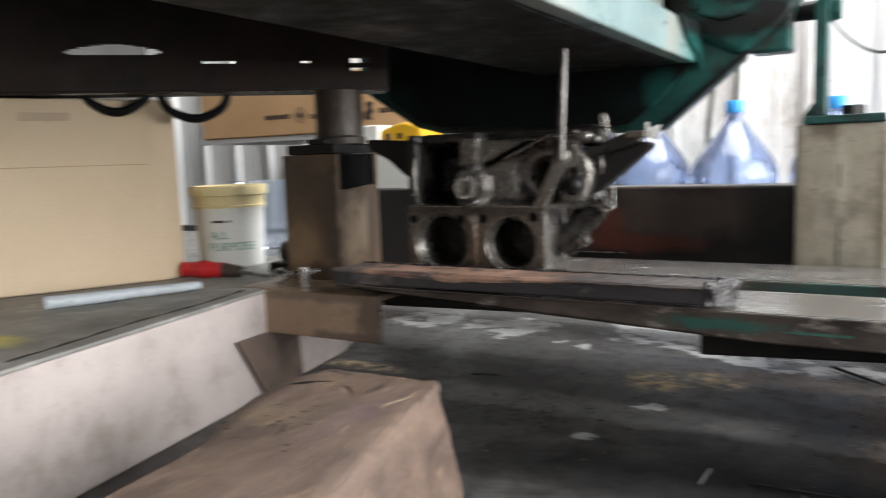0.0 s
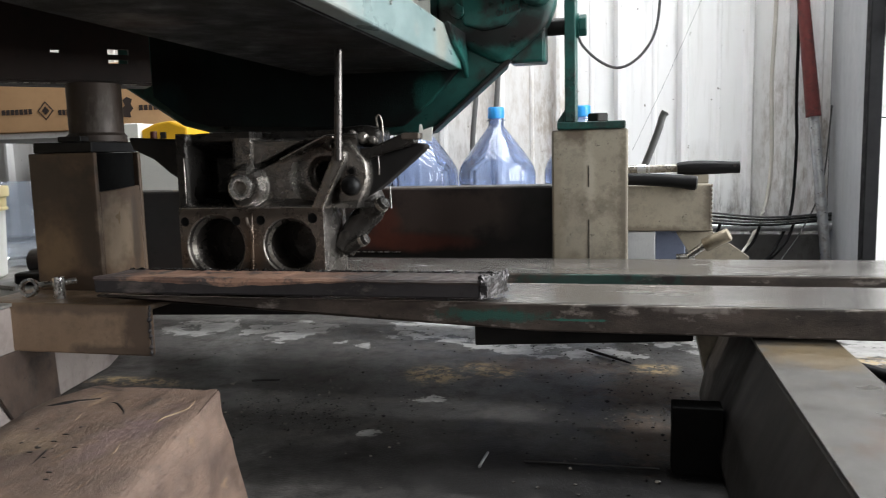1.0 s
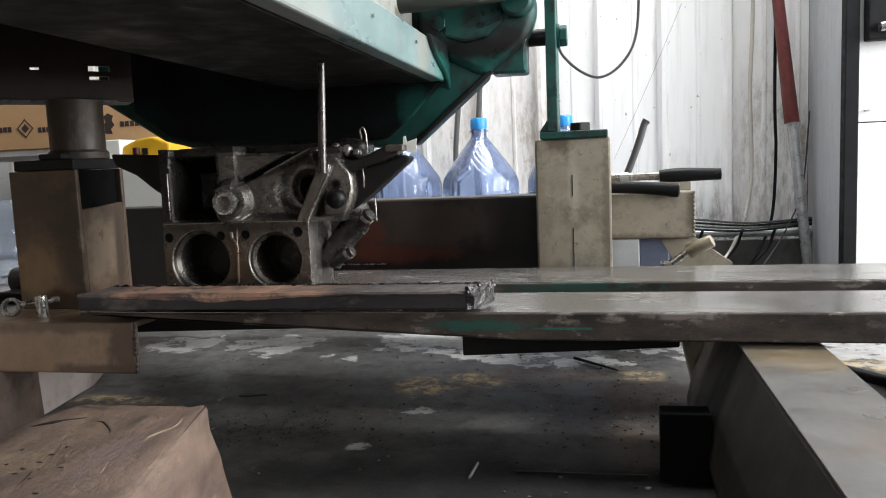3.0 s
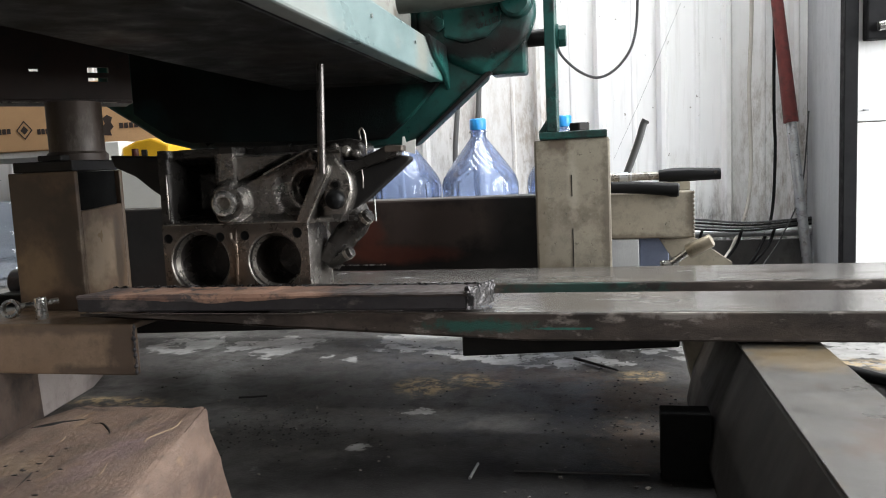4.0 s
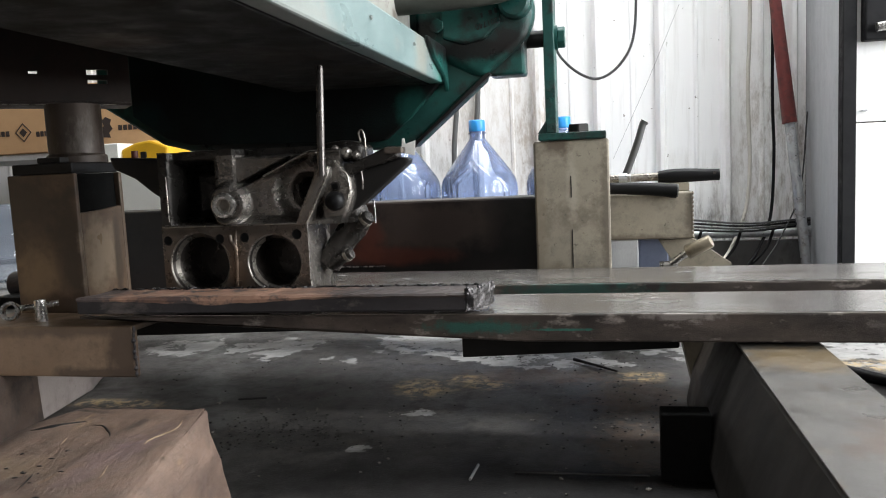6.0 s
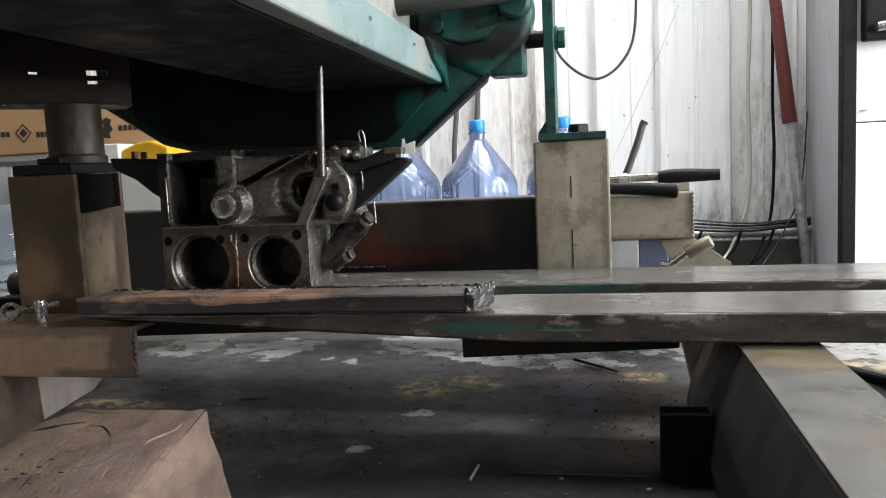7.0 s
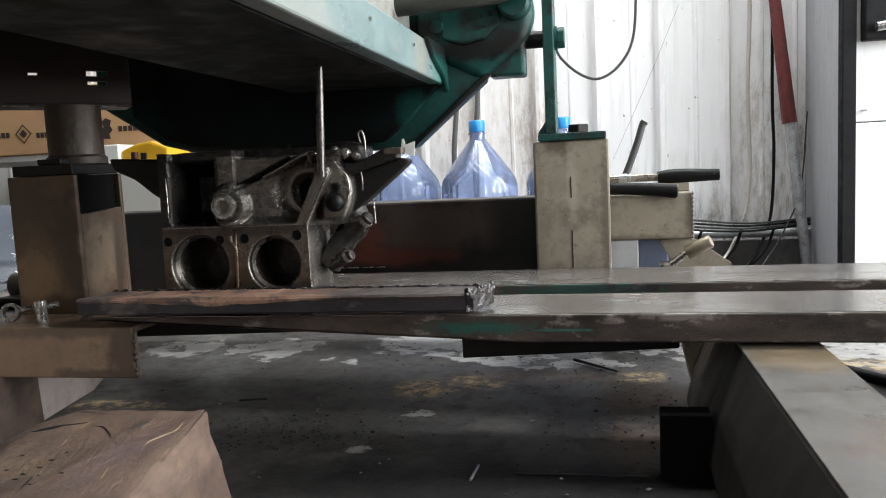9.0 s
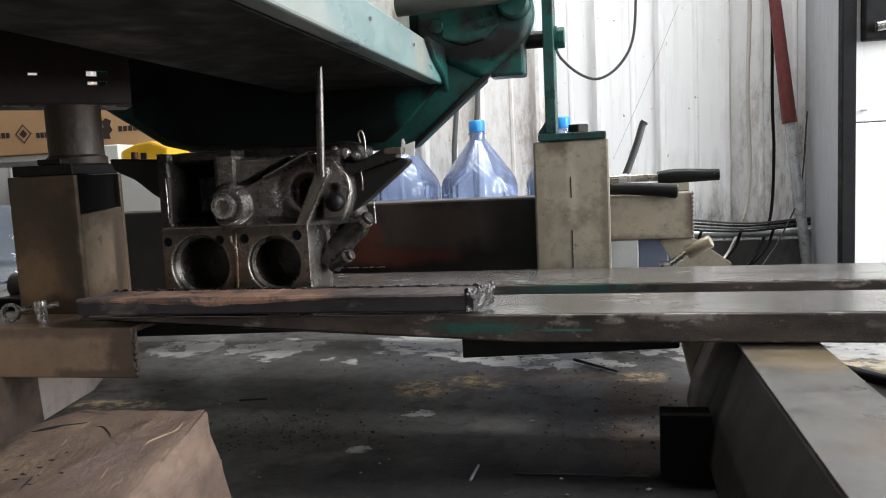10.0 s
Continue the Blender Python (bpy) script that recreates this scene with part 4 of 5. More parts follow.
        bmesh.ops.translate(b2, verts=b2.verts, vec=(-0.206 + 0.028 * t, 1.104 + 0.075 * t, 0.263 + 0.005 * math.sin(i * 1.9)))
        join(slag, b2)
    tagged(part("slag_crust", slag, "slag", br, "crust of black slag"), kind="stuff")
    bmx = roughen(prism([(-0.2065, 1.103), (-0.196, 1.107), (-0.176, 1.178), (-0.187, 1.178)], "z", 0.237, 0.267, 0.0), 0.003, 90, 5)
    part("ragged_end", bmx, "slag", br, "ragged torch-cut end")


build_cut_bar()


# ---- steel casting with two bores ----
def bore_cell(bm, x0, x1, z0, z1, y, cx, cz, r, steps, segs=48):
    """A rectangle in the plane y with a stepped round bore at (cx, cz)."""
    def edge(a):
        dx, dz = math.cos(a), math.sin(a)
        s = min(((x1 - cx) / dx) if dx > 1e-9 else 1e9, ((x0 - cx) / dx) if dx < -1e-9 else 1e9, ((z1 - cz) / dz) if dz > 1e-9 else 1e9, ((z0 - cz) / dz) if dz < -1e-9 else 1e9)
        return cx + dx * s, cz + dz * s
    angs = sorted(set([k * math.tau / segs for k in range(segs)] + [math.atan2(zz - cz, xx - cx) % math.tau for xx in (x0, x1) for zz in (z0, z1)]))
    rings = [[bm.verts.new((edge(a)[0], y, edge(a)[1])) for a in angs]]
    for rr, dy in [(r + 0.0025, 0.0), (r, 0.003)] + steps:
        rings.append([bm.verts.new((cx + rr * math.cos(a), y + dy, cz + rr * math.sin(a))) for a in angs])
    n = len(angs)
    out = []
    for i, (a, b) in enumerate(zip(rings, rings[1:])):
        for k in range(n):
            f = bm.faces.new((a[k], a[(k + 1) % n], b[(k + 1) % n], b[k]))
            f.smooth = i > 0
            out.append((i, f))
    f = bm.faces.new(rings[-1])
    return out


def build_casting():
    ca = thing("steel_casting", (-0.6, 1.27, 0.2305), "oily dark steel casting with two bores and a silver plug", "engine casting")
    y = 1.20
    fz0, fz1 = 0.2305, 0.368
    # front flange: two stepped bores
    bm = bmesh.new()
    bore_cell(bm, -0.758, -0.625, fz0, fz1, y, -0.690, 0.303, 0.0535, [(0.0535, 0.012), (0.047, 0.016), (0.047, 0.034), (0.043, 0.038), (0.043, 0.10)])
    bore_cell(bm, -0.625, -0.489, fz0, fz1, y, -0.552, 0.304, 0.0465, [(0.0465, 0.012), (0.041, 0.016), (0.041, 0.034), (0.0375, 0.038), (0.0375, 0.10)])
    bmesh.ops.remove_doubles(bm, verts=bm.verts, dist=1e-5)
    bmesh.ops.recalc_face_normals(bm, faces=bm.faces)
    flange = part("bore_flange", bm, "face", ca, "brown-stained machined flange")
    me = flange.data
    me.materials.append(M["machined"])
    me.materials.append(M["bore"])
    # bore walls darkened by material, their rims and steps bright
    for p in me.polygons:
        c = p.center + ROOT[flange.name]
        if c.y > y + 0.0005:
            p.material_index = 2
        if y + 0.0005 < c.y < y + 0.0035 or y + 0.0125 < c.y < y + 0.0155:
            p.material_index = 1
    shell = box(-0.758, -0.489, y + 0.0006, y + 0.107, fz1 - 0.004, fz1 + 0.004, 0.002)
    box(-0.494, -0.4885, y + 0.0006, y + 0.107, fz0, fz1, 0.001, into=shell)
    box(-0.7585, -0.753, y + 0.0006, y + 0.107, fz0, fz1, 0.001, into=shell)
    box(-0.753, -0.494, y + 0.101, y + 0.107, fz0, fz1, 0.001, into=shell)
    part("flange_shell", shell, "cast", ca)
    # shallow black discs; the depth of each bolt hole is only its colour
    for bx, bz, r in ((-0.747, 0.346, 0.0068), (-0.649, 0.347, 0.0068), (-0.603, 0.348, 0.0068), (-0.508, 0.351, 0.0072), (-0.648, 0.249, 0.008), (-0.601, 0.252, 0.008), (-0.508, 0.250, 0.009)):
        part("bolt_hole", lathe([(r + 0.0015, 0.0), (r + 0.001, -0.0012), (r, -0.0008), (r * 0.95, -0.0003)], (bx, y, bz), 20, axis=(0, 1, 0)), "hole", flange)
    # rib between the bores, forked at its top
    part("mid_rib", tube([(-0.631, y + 0.003, 0.352), (-0.629, y + 0.001, 0.342), (-0.621, y + 0.001, 0.325), (-0.625, y + 0.002, 0.24)], lambda t: 0.0055 - 0.002 * t, 12), "face", ca)
    part("rib_fork", tube([(-0.617, y + 0.004, 0.366), (-0.620, y + 0.002, 0.352), (-0.621, y + 0.001, 0.334)], lambda t: 0.0035, 10), "face", ca)

    # sculpted front: pocket, plug boss, slanting plate, hollow with a round port
    def ease(v, lo, hi):
        t = max(0.0, min(1.0, (v - lo) / (hi - lo)))
        return t * t * (3 - 2 * t)

    def depth(x, z):
        d = 0.022
        # pocket beside the plug, with rounded corners
        wall = min(x + 0.742, -0.664 - x, z - 0.377, (0.480 - z) * 0.6)
        d += 0.066 * ease(wall, -0.004, 0.016)
        d -= 0.012 * ease(-0.738 - x, 0.0, 0.006)
        # boss round the plug
        r = math.hypot(x + 0.634, z - 0.404)
        d += (0.004 - d) * (1 - ease(r, 0.029, 0.041))
        # edge of the slanting plate; above it the metal falls back
        rim = 0.430 + 0.447 * (x + 0.615) if x < -0.484 else 0.4885
        over = z - rim
        if x > -0.626:
            d += 0.046 * ease(over, 0.000, 0.007)
            # ear standing up beside the slanting plate
            ear = min((x + 0.640) * 1.0 - (0.478 - z) * 0.33, over - 0.010, 0.487 - z)
            d -= 0.036 * ease(ear, 0.0, 0.005)
            d -= 0.010 * ease(over, -0.010, -0.001) * (1 - ease(over, -0.001, 0.002)) * ease(x, -0.575, -0.560)
        # stepped hollow
        h = math.hypot(x + 0.498, z - 0.423)
        below = 1 - ease(over, -0.008, -0.002)
        d += below * (0.018 * (1 - ease(h, 0.036, 0.060)) + 0.012 * (1 - ease(h, 0.023, 0.034)))
        d += 0.06 * (1 - ease(h, 0.019, 0.0225))
        # shelf that runs out to the flange
        d -= 0.016 * (1 - ease(z, 0.366, 0.384)) * ease(x, -0.672, -0.655)
        # bored lug at the upper end of the plate
        q = math.hypot(x + 0.473, z - 0.474)
        d += -0.010 * (1 - ease(q, 0.011, 0.016)) + 0.016 * (1 - ease(q, 0.006, 0.007))
        p = Vector((x * 60, z * 60, 2))
        return d + 0.0012 * noise.noise(p) + 0.0005 * noise.noise(p * 4.1) + 0.0003 * noise.noise(p * 11)

    body = bmesh.new()
    nx, nz, wide, tall = 220, 92, 0.330, 0.132
    grid = []
    for k in range(nz + 1):
        z = 0.3665 + tall * k / nz
        row = []
        for m in range(nx + 1):
            x = -0.762 + wide * m / nx
            top = 0.4985 - 0.004 * noise.noise(Vector((x * 40, 0, 0)))
            row.append(body.verts.new((x, y + depth(x, z), min(z, top))))
        grid.append(row)
    for k in range(nz):
        for m in range(nx):
            body.faces.new((grid[k][m], grid[k][m + 1], grid[k + 1][m + 1], grid[k + 1][m]))
    # closed round its border towards the back
    border = grid[0][:] + [grid[k][nx] for k in range(1, nz + 1)] + grid[nz][-2::-1] + [grid[k][0] for k in range(nz - 1, 0, -1)]
    back = [body.verts.new((v.co.x, y + 0.128, v.co.z)) for v in border]
    for k in range(len(border)):
        q = (k + 1) % len(border)
        body.faces.new((border[q], border[k], back[k], back[q]))
    body.faces.new(back)
    bmesh.ops.recalc_face_normals(body, faces=body.faces)
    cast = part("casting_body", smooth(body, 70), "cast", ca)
    # pocket, deep recesses and top take the darker copy: shade put in the colour
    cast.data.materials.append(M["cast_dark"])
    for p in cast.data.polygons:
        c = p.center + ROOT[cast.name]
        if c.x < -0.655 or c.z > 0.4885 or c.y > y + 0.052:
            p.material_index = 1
    # plug
    plug = part("socket_plug", lathe([(0.0215, 0.0), (0.0222, 0.004), (0.0212, 0.0078), (0.0200, 0.0084), (0.0140, 0.0084), (0.0118, 0.0076)], (-0.634, y - 0.001, 0.404), 40, cap=False, axis=(0, -1, 0)), "bright", ca, "silver socket plug")
    hexb = lathe([(0.0136, 0.0004), (0.0115, 0.0), (0.0108, -0.006), (0.0, -0.0064)], (-0.634, y - 0.0085, 0.404), 6, cap=False, axis=(0, -1, 0))
    for f in hexb.faces:
        f.smooth = False
    part("hex_socket", hexb, "machined", plug)
    # bright metal strips that put edge highlights into the shape
    part("ridge_edge", tube([(-0.566, y + 0.0105, 0.4505), (-0.53, y + 0.010, 0.4665), (-0.492, y + 0.012, 0.4845), (-0.480, y + 0.016, 0.488), (-0.466, y + 0.02, 0.4885)], lambda t: 0.0016 - 0.0006 * t, 8), "machined", ca)
    part("ear_edge", tube([(-0.6395, y + 0.030, 0.479), (-0.637, y + 0.029, 0.462), (-0.631, y + 0.030, 0.446), (-0.626, y + 0.032, 0.440)], 0.0013, 8), "machined", ca)
    part("pocket_rim", tube([(-0.7475, y + 0.009, 0.378), (-0.7475, y + 0.009, 0.42), (-0.7475, y + 0.009, 0.456)], lambda t: 0.0016 * (0.4 + 0.6 * math.sin(math.pi * t)), 8), "machined", ca)
    # front strut, rising to the right, its outer edge highlight a bright strip
    strut = roughen(prism([(-0.511, 0.366), (-0.488, 0.366), (-0.446, 0.447), (-0.446, 0.462), (-0.470, 0.462), (-0.472, 0.448)], "y", y - 0.002, y + 0.055, 0.004), 0.0006, 60)
    part("strut", smooth(strut, 40), "cast", ca)
    part("strut_edge", tube([(-0.489, y - 0.0015, 0.369), (-0.470, y - 0.002, 0.405), (-0.449, y - 0.001, 0.446)], lambda t: 0.0024 - 0.0008 * t, 8), "machined", ca)
    # bracket with an eye and a round plug
    br = part("eye_bracket", smooth(prism([(-0.470, 0.366), (-0.436, 0.370), (-0.424, 0.384), (-0.414, 0.412), (-0.416, 0.444), (-0.426, 0.452), (-0.436, 0.468), (-0.452, 0.478), (-0.466, 0.470)], "y", y + 0.018, y + 0.06, 0.008, segs=3), 50), "cast", ca)
    # glossy rim highlight as a bright strip
    part("bracket_rim", tube([(-0.440, y + 0.016, 0.470), (-0.430, y + 0.015, 0.456), (-0.420, y + 0.016, 0.446), (-0.417, y + 0.017, 0.425), (-0.421, y + 0.018, 0.405)], lambda t: 0.0024 - 0.001 * t, 8), "machined", br)
    part("eye", lathe([(0.0088, 0.0), (0.0082, 0.003), (0.0055, 0.0035), (0.005, 0.0)], (-0.441, y + 0.018, 0.4275), 18, axis=(0, -1, 0)), "cast_dark", br)
    # black disc for the dark inside the eye
    part("eye_hole", lathe([(0.0048, 0.0), (0.0, 0.0)], (-0.441, y + 0.0150, 0.4275), 16, cap=False, axis=(0, -1, 0)), "hole", br)
    part("ball_plug", lathe([(0.0165, 0.0), (0.0165, 0.007), (0.0135, 0.014), (0.008, 0.018), (0.0, 0.0195)], (-0.443, y + 0.019, 0.4035), 28, cap=False, axis=(0, -1, 0)), "black_rubber", br, "black round plug")
    # side wall that runs back from the strut, and the rounded neck below the arm
    part("side_wall", smooth(roughen(prism([(y + 0.04, 0.366), (y + 0.125, 0.366), (y + 0.125, 0.47), (y + 0.06, 0.485)], "x", -0.47, -0.436, 0.01, segs=3), 0.0008, 50), 50), "cast_dark", ca)
    part("lower_neck", tube([(-0.452, y + 0.07, 0.41), (-0.434, y + 0.075, 0.384), (-0.430, y + 0.08, 0.360), (-0.452, y + 0.08, 0.335), (-0.482, y + 0.07, 0.29)], lambda t: 0.027 - 0.005 * t, 22), "cast_dark", ca)
    part("neck_collar", lathe([(0.0275, -0.005), (0.030, -0.003), (0.030, 0.003), (0.0275, 0.005)], (-0.433, y + 0.077, 0.372), 28, axis=(-0.1, 0.1, -1)), "cast_dark", ca)
    # arm with its pad
    part("right_arm", prism([(-0.448, 0.372), (-0.430, 0.378), (-0.385, 0.412), (-0.324, 0.461), (-0.321, 0.468), (-0.334, 0.4722), (-0.41, 0.4525), (-0.446, 0.434)], "y", y + 0.05, y + 0.085, 0.004), "soot", ca, "dark side arm")
    part("arm_pad", prism([(-0.43, 0.440), (-0.43, 0.466), (-0.41, 0.467), (-0.352, 0.490), (-0.336, 0.489), (-0.336, 0.470), (-0.40, 0.4525)], "y", y + 0.032, y + 0.064, 0.003), "cast_dark", ca)
    part("pad_tip", box(-0.357, -0.327, y + 0.026, y + 0.055, 0.4775, 0.488, 0.002), "face", ca)
    part("arm_lip", tube([(-0.405, y + 0.0485, 0.452), (-0.403, y + 0.048, 0.436), (-0.404, y + 0.0485, 0.420)], 0.0014, 8), "machined", ca)
    part("paper_tag", prism([(-0.336, 0.478), (-0.313, 0.473), (-0.311, 0.498), (-0.328, 0.493), (-0.330, 0.503), (-0.334, 0.502)], "y", y + 0.060, y + 0.0615, 0.0004), "pail", ca, "torn white tag")
    part("left_wing", prism([(-0.762, 0.412), (-0.762, 0.49), (-0.87, 0.496), (-0.862, 0.474), (-0.822, 0.456), (-0.79, 0.43)], "y", y + 0.03, y + 0.055, 0.004), "soot", ca, "dark pointed wing")
    part("red_stub", rod((-0.825, y + 0.042, 0.492), (-0.825, y + 0.042, 0.506), 0.006, segs=14, bevel=0.001), "rust_red", ca, "dark red stub")
    for p, q, r in (((-0.43, y + 0.07, 0.352), (-0.398, y + 0.06, 0.374), 0.012), ((-0.475, y + 0.06, 0.288), (-0.430, y + 0.05, 0.312), 0.0095)):
        st = part("stud", rod(p, q, r, segs=20, bevel=0.002), "cast_dark", ca, "dull steel stud")
        d = (Vector(q) - Vector(p)).normalized()
        part("collar", rod(Vector(q) - d * 0.014, Vector(q) - d * 0.008, r * 1.15, segs=20), "machined", st)
    part("hanging_pin", rod((-0.388, y + 0.06, 0.362), (-0.389, y + 0.06, 0.40), 0.0015, segs=8), "bright", ca)
    part("upper_clip", tube([(-0.402, y + 0.045, 0.500), (-0.404, y + 0.043, 0.515), (-0.398, y + 0.043, 0.519), (-0.394, y + 0.044, 0.505), (-0.394, y + 0.045, 0.47)], 0.0016, 8), "machined", ca)
    for bx, bz, br2, kind in ((-0.427, 0.481, 0.010, "machined"), (-0.410, 0.476, 0.008, "cast"), (-0.446, 0.487, 0.008, "cast")):
        part("upper_boss", lathe([(br2, 0.0), (br2 * 0.95, 0.010), (br2 * 0.6, 0.015), (0.0, 0.016)], (bx, y + 0.045, bz), 20, cap=False, axis=(0, -1, 0.3)), kind, ca)
    part("top_lump", smooth(roughen(prism([(-0.47, 0.470), (-0.405, 0.466), (-0.400, 0.495), (-0.43, 0.505), (-0.47, 0.502)], "y", y + 0.045, y + 0.12, 0.008, segs=3), 0.0012, 60), 50), "cast_dark", ca)
    part("base_foot", box(-0.79, -0.76, y + 0.03, y + 0.08, 0.2305, 0.240, 0.004), "face", ca)
    # guide rod standing on the strut
    part("guide_rod", rod((-0.4535, y - 0.012, 0.447), (-0.445, y - 0.012, 0.622), 0.0070, 0.0058, 18), "rod_steel", ca, "upright steel guide rod")


build_casting()


# ---- the engine overhead ----
def build_engine():
    en = thing("engine", (-0.8, 1.2, 0.49), "overturned green diesel engine hung above the stand, underside near-black", "engine")
    part("pan_rail", roughen(box(-0.362, -0.330, 0.12, 1.745, 0.627, 0.698, 0.004), 0.0012, 30, 0), "teal", en, "pale teal painted pan rail")
    end = prism([(1.44, 0.6995), (1.50, 0.665), (1.585, 0.640), (1.625, 0.606), (1.70, 0.600), (1.76, 0.66), (1.76, 0.70)], "x", -0.3295, -0.320, 0.003)
    part("rail_end", end, "green", en)
    part("underside", box(-0.66, -0.3625, 0.12, 1.60, 0.628, 0.70, 0.004), "under", en, "near-black underside")
    # added web that closes the gap between the undersides in the same near-black
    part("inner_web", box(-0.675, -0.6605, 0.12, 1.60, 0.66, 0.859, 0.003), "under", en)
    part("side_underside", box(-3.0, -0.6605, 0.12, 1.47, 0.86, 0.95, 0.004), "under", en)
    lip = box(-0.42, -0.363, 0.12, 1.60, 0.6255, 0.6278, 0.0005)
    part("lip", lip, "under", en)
    for k in range(4):
        part("rail_stud", rod((-0.331, 0.84 + 0.26 * k, 0.672), (-0.327, 0.84 + 0.26 * k, 0.672), 0.0035, segs=12), "bright", en)
    # rear housing with slanted lower sides
    house = prism([(-1.16, 0.634), (-1.0, 0.533), (-0.93, 0.515), (-0.50, 0.497), (-0.408, 0.499), (-0.245, 0.634), (-0.245, 0.86), (-1.16, 0.86)], "y", 1.62, 1.70, 0.006)
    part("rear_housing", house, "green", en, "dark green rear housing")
    part("housing_rim", prism([(-0.414, 0.494), (-0.404, 0.494), (-0.228, 0.640), (-0.236, 0.646)], "y", 1.612, 1.630, 0.002), "soot", en)
    # added plate that makes the middle of the housing near-black
    part("housing_dark_plate", roughen(prism([(-1.06, 0.60), (-0.98, 0.545), (-0.92, 0.528), (-0.50, 0.512), (-0.462, 0.515), (-0.40, 0.562), (-0.338, 0.6265), (-0.40, 0.64), (-0.40, 0.80), (-1.06, 0.80)], "y", 1.6015, 1.6195, 0.003), 0.0008, 30, 0), "green_black", en, "near-black plate over the middle of the housing")
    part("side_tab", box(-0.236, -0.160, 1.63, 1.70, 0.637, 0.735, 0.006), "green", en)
    # side of the block with its bolts, above the rail
    part("block_side", box(-0.52, -0.392, 0.5, 1.60, 0.70, 1.0, 0.006), "greyplate", en, "grey side of the block")
    for k in range(5):
        part("side_bolt", hex_bolt((-0.392, 0.93 + 0.12 * k, 0.712), (1, 0, 0), 0.012, 0.012), "green", en)
    # casting cover with its number, pipe and bosses
    cov = roughen(prism([(-0.385, 0.70), (-0.25, 0.63), (-0.155, 0.70), (-0.135, 0.76), (-0.15, 0.86), (-0.385, 0.86)], "y", 1.60, 1.68, 0.020, segs=4), 0.003, 25, 0)
    cover = part("end_cover", smooth(cov, 60), "green", en, "cast green end cover with black grime")
    part("cover_pad", prism([(-0.325, 0.715), (-0.28, 0.700), (-0.235, 0.708), (-0.205, 0.735), (-0.20, 0.80), (-0.33, 0.80)], "y", 1.591, 1.606, 0.006), "green", cover)
    letters("cast_number", "3201740", 0.0165, pose(-0.226, 1.5905, 0.7395, 90, 166, 0), "soot", cover, 0.0018)
    for a, w in ((-0.240, 0.005), (-0.222, 0.007), (-0.211, 0.006)):
        part("cast_mark", oriented(box(-w / 2, w / 2, -0.0012, 0.002, -0.005, 0.005, 0.001), pose(a, 1.5905, 0.7605 + (a + 0.22) * 0.25, 0, -14, 0)), "soot", cover)
    part("cover_boss", lathe([(0.034, 0.0), (0.032, 0.03), (0.026, 0.036), (0.0, 0.036)], (-0.172, 1.61, 0.775), 28, cap=False, axis=(0, -1, 0)), "green", cover)
    part("cover_bolt", hex_bolt((-0.335, 1.6, 0.742), (0, -1, 0), 0.016, 0.012), "green", cover)
    part("oil_pipe", tube([(-0.40, 1.50, 0.775), (-0.30, 1.51, 0.778), (-0.21, 1.53, 0.787), (-0.16, 1.55, 0.80)], 0.024, 24), "pipe_paint", en, "dull olive oil pipe")
    part("cross_bolt", rod((-0.2, 1.70, 0.716), (-0.09, 1.70, 0.716), 0.018, segs=24), "soot", en)
    part("bolt_washer", rod((-0.0995, 1.70, 0.716), (-0.094, 1.70, 0.716), 0.026, segs=24), "green", en)
    part("bolt_head", hex_bolt((-0.094, 1.70, 0.716), (1, 0, 0), 0.023, 0.016), "green", en)


build_engine()


# ---- things by the rear wall ----
def bottle_profile():
    return [(0.10, 0.0), (0.128, 0.006), (0.135, 0.03), (0.135, 0.09), (0.131, 0.10), (0.135, 0.11), (0.135, 0.18), (0.132, 0.187), (0.132, 0.197), (0.136, 0.204),
            (0.137, 0.235), (0.136, 0.262), (0.129, 0.285), (0.116, 0.307), (0.098, 0.332), (0.080, 0.356), (0.062, 0.380), (0.046, 0.401), (0.034, 0.417), (0.029, 0.424), (0.0275, 0.432), (0.0275, 0.465)]


def build_bottle(at):
    bt = thing("water_bottle", at, "clear blue large water bottle with spiral ribs and a blue cap", "water bottle", "water bottles")
    prof = []
    p = bottle_profile()
    for (r0, h0), (r1, h1) in zip(p, p[1:]):
        for s in range(4):
            prof.append((r0 + (r1 - r0) * s / 4, h0 + (h1 - h0) * s / 4))
    prof.append(p[-1])

    def wave(a, h, r):
        k = min(1, max(0, (h - 0.202) / 0.02)) * min(1, max(0, (0.425 - h) / 0.05))
        twist = 9.0 * max(0.0, h - 0.262)
        return 0.0030 * k * min(1, r / 0.13) * (abs(math.sin(13 * (a + twist))) - 0.5)
    part("bottle_body", lathe(prof, at, 208, wave, cap=False), "bottle", bt)
    part("neck_ring", lathe([(0.028, 0.442), (0.033, 0.443), (0.033, 0.447), (0.028, 0.448)], at, 32), "bottle", bt)
    part("cap", lathe([(0.0, 0.492), (0.026, 0.492), (0.0295, 0.488), (0.0300, 0.458), (0.0285, 0.452)], at, 40, lambda a, h, r: 0.0006 * math.sin(30 * a) if h < 0.48 and r > 0.028 else 0, cap=False), "blue_cap", bt, "blue plastic cap")
    return bt


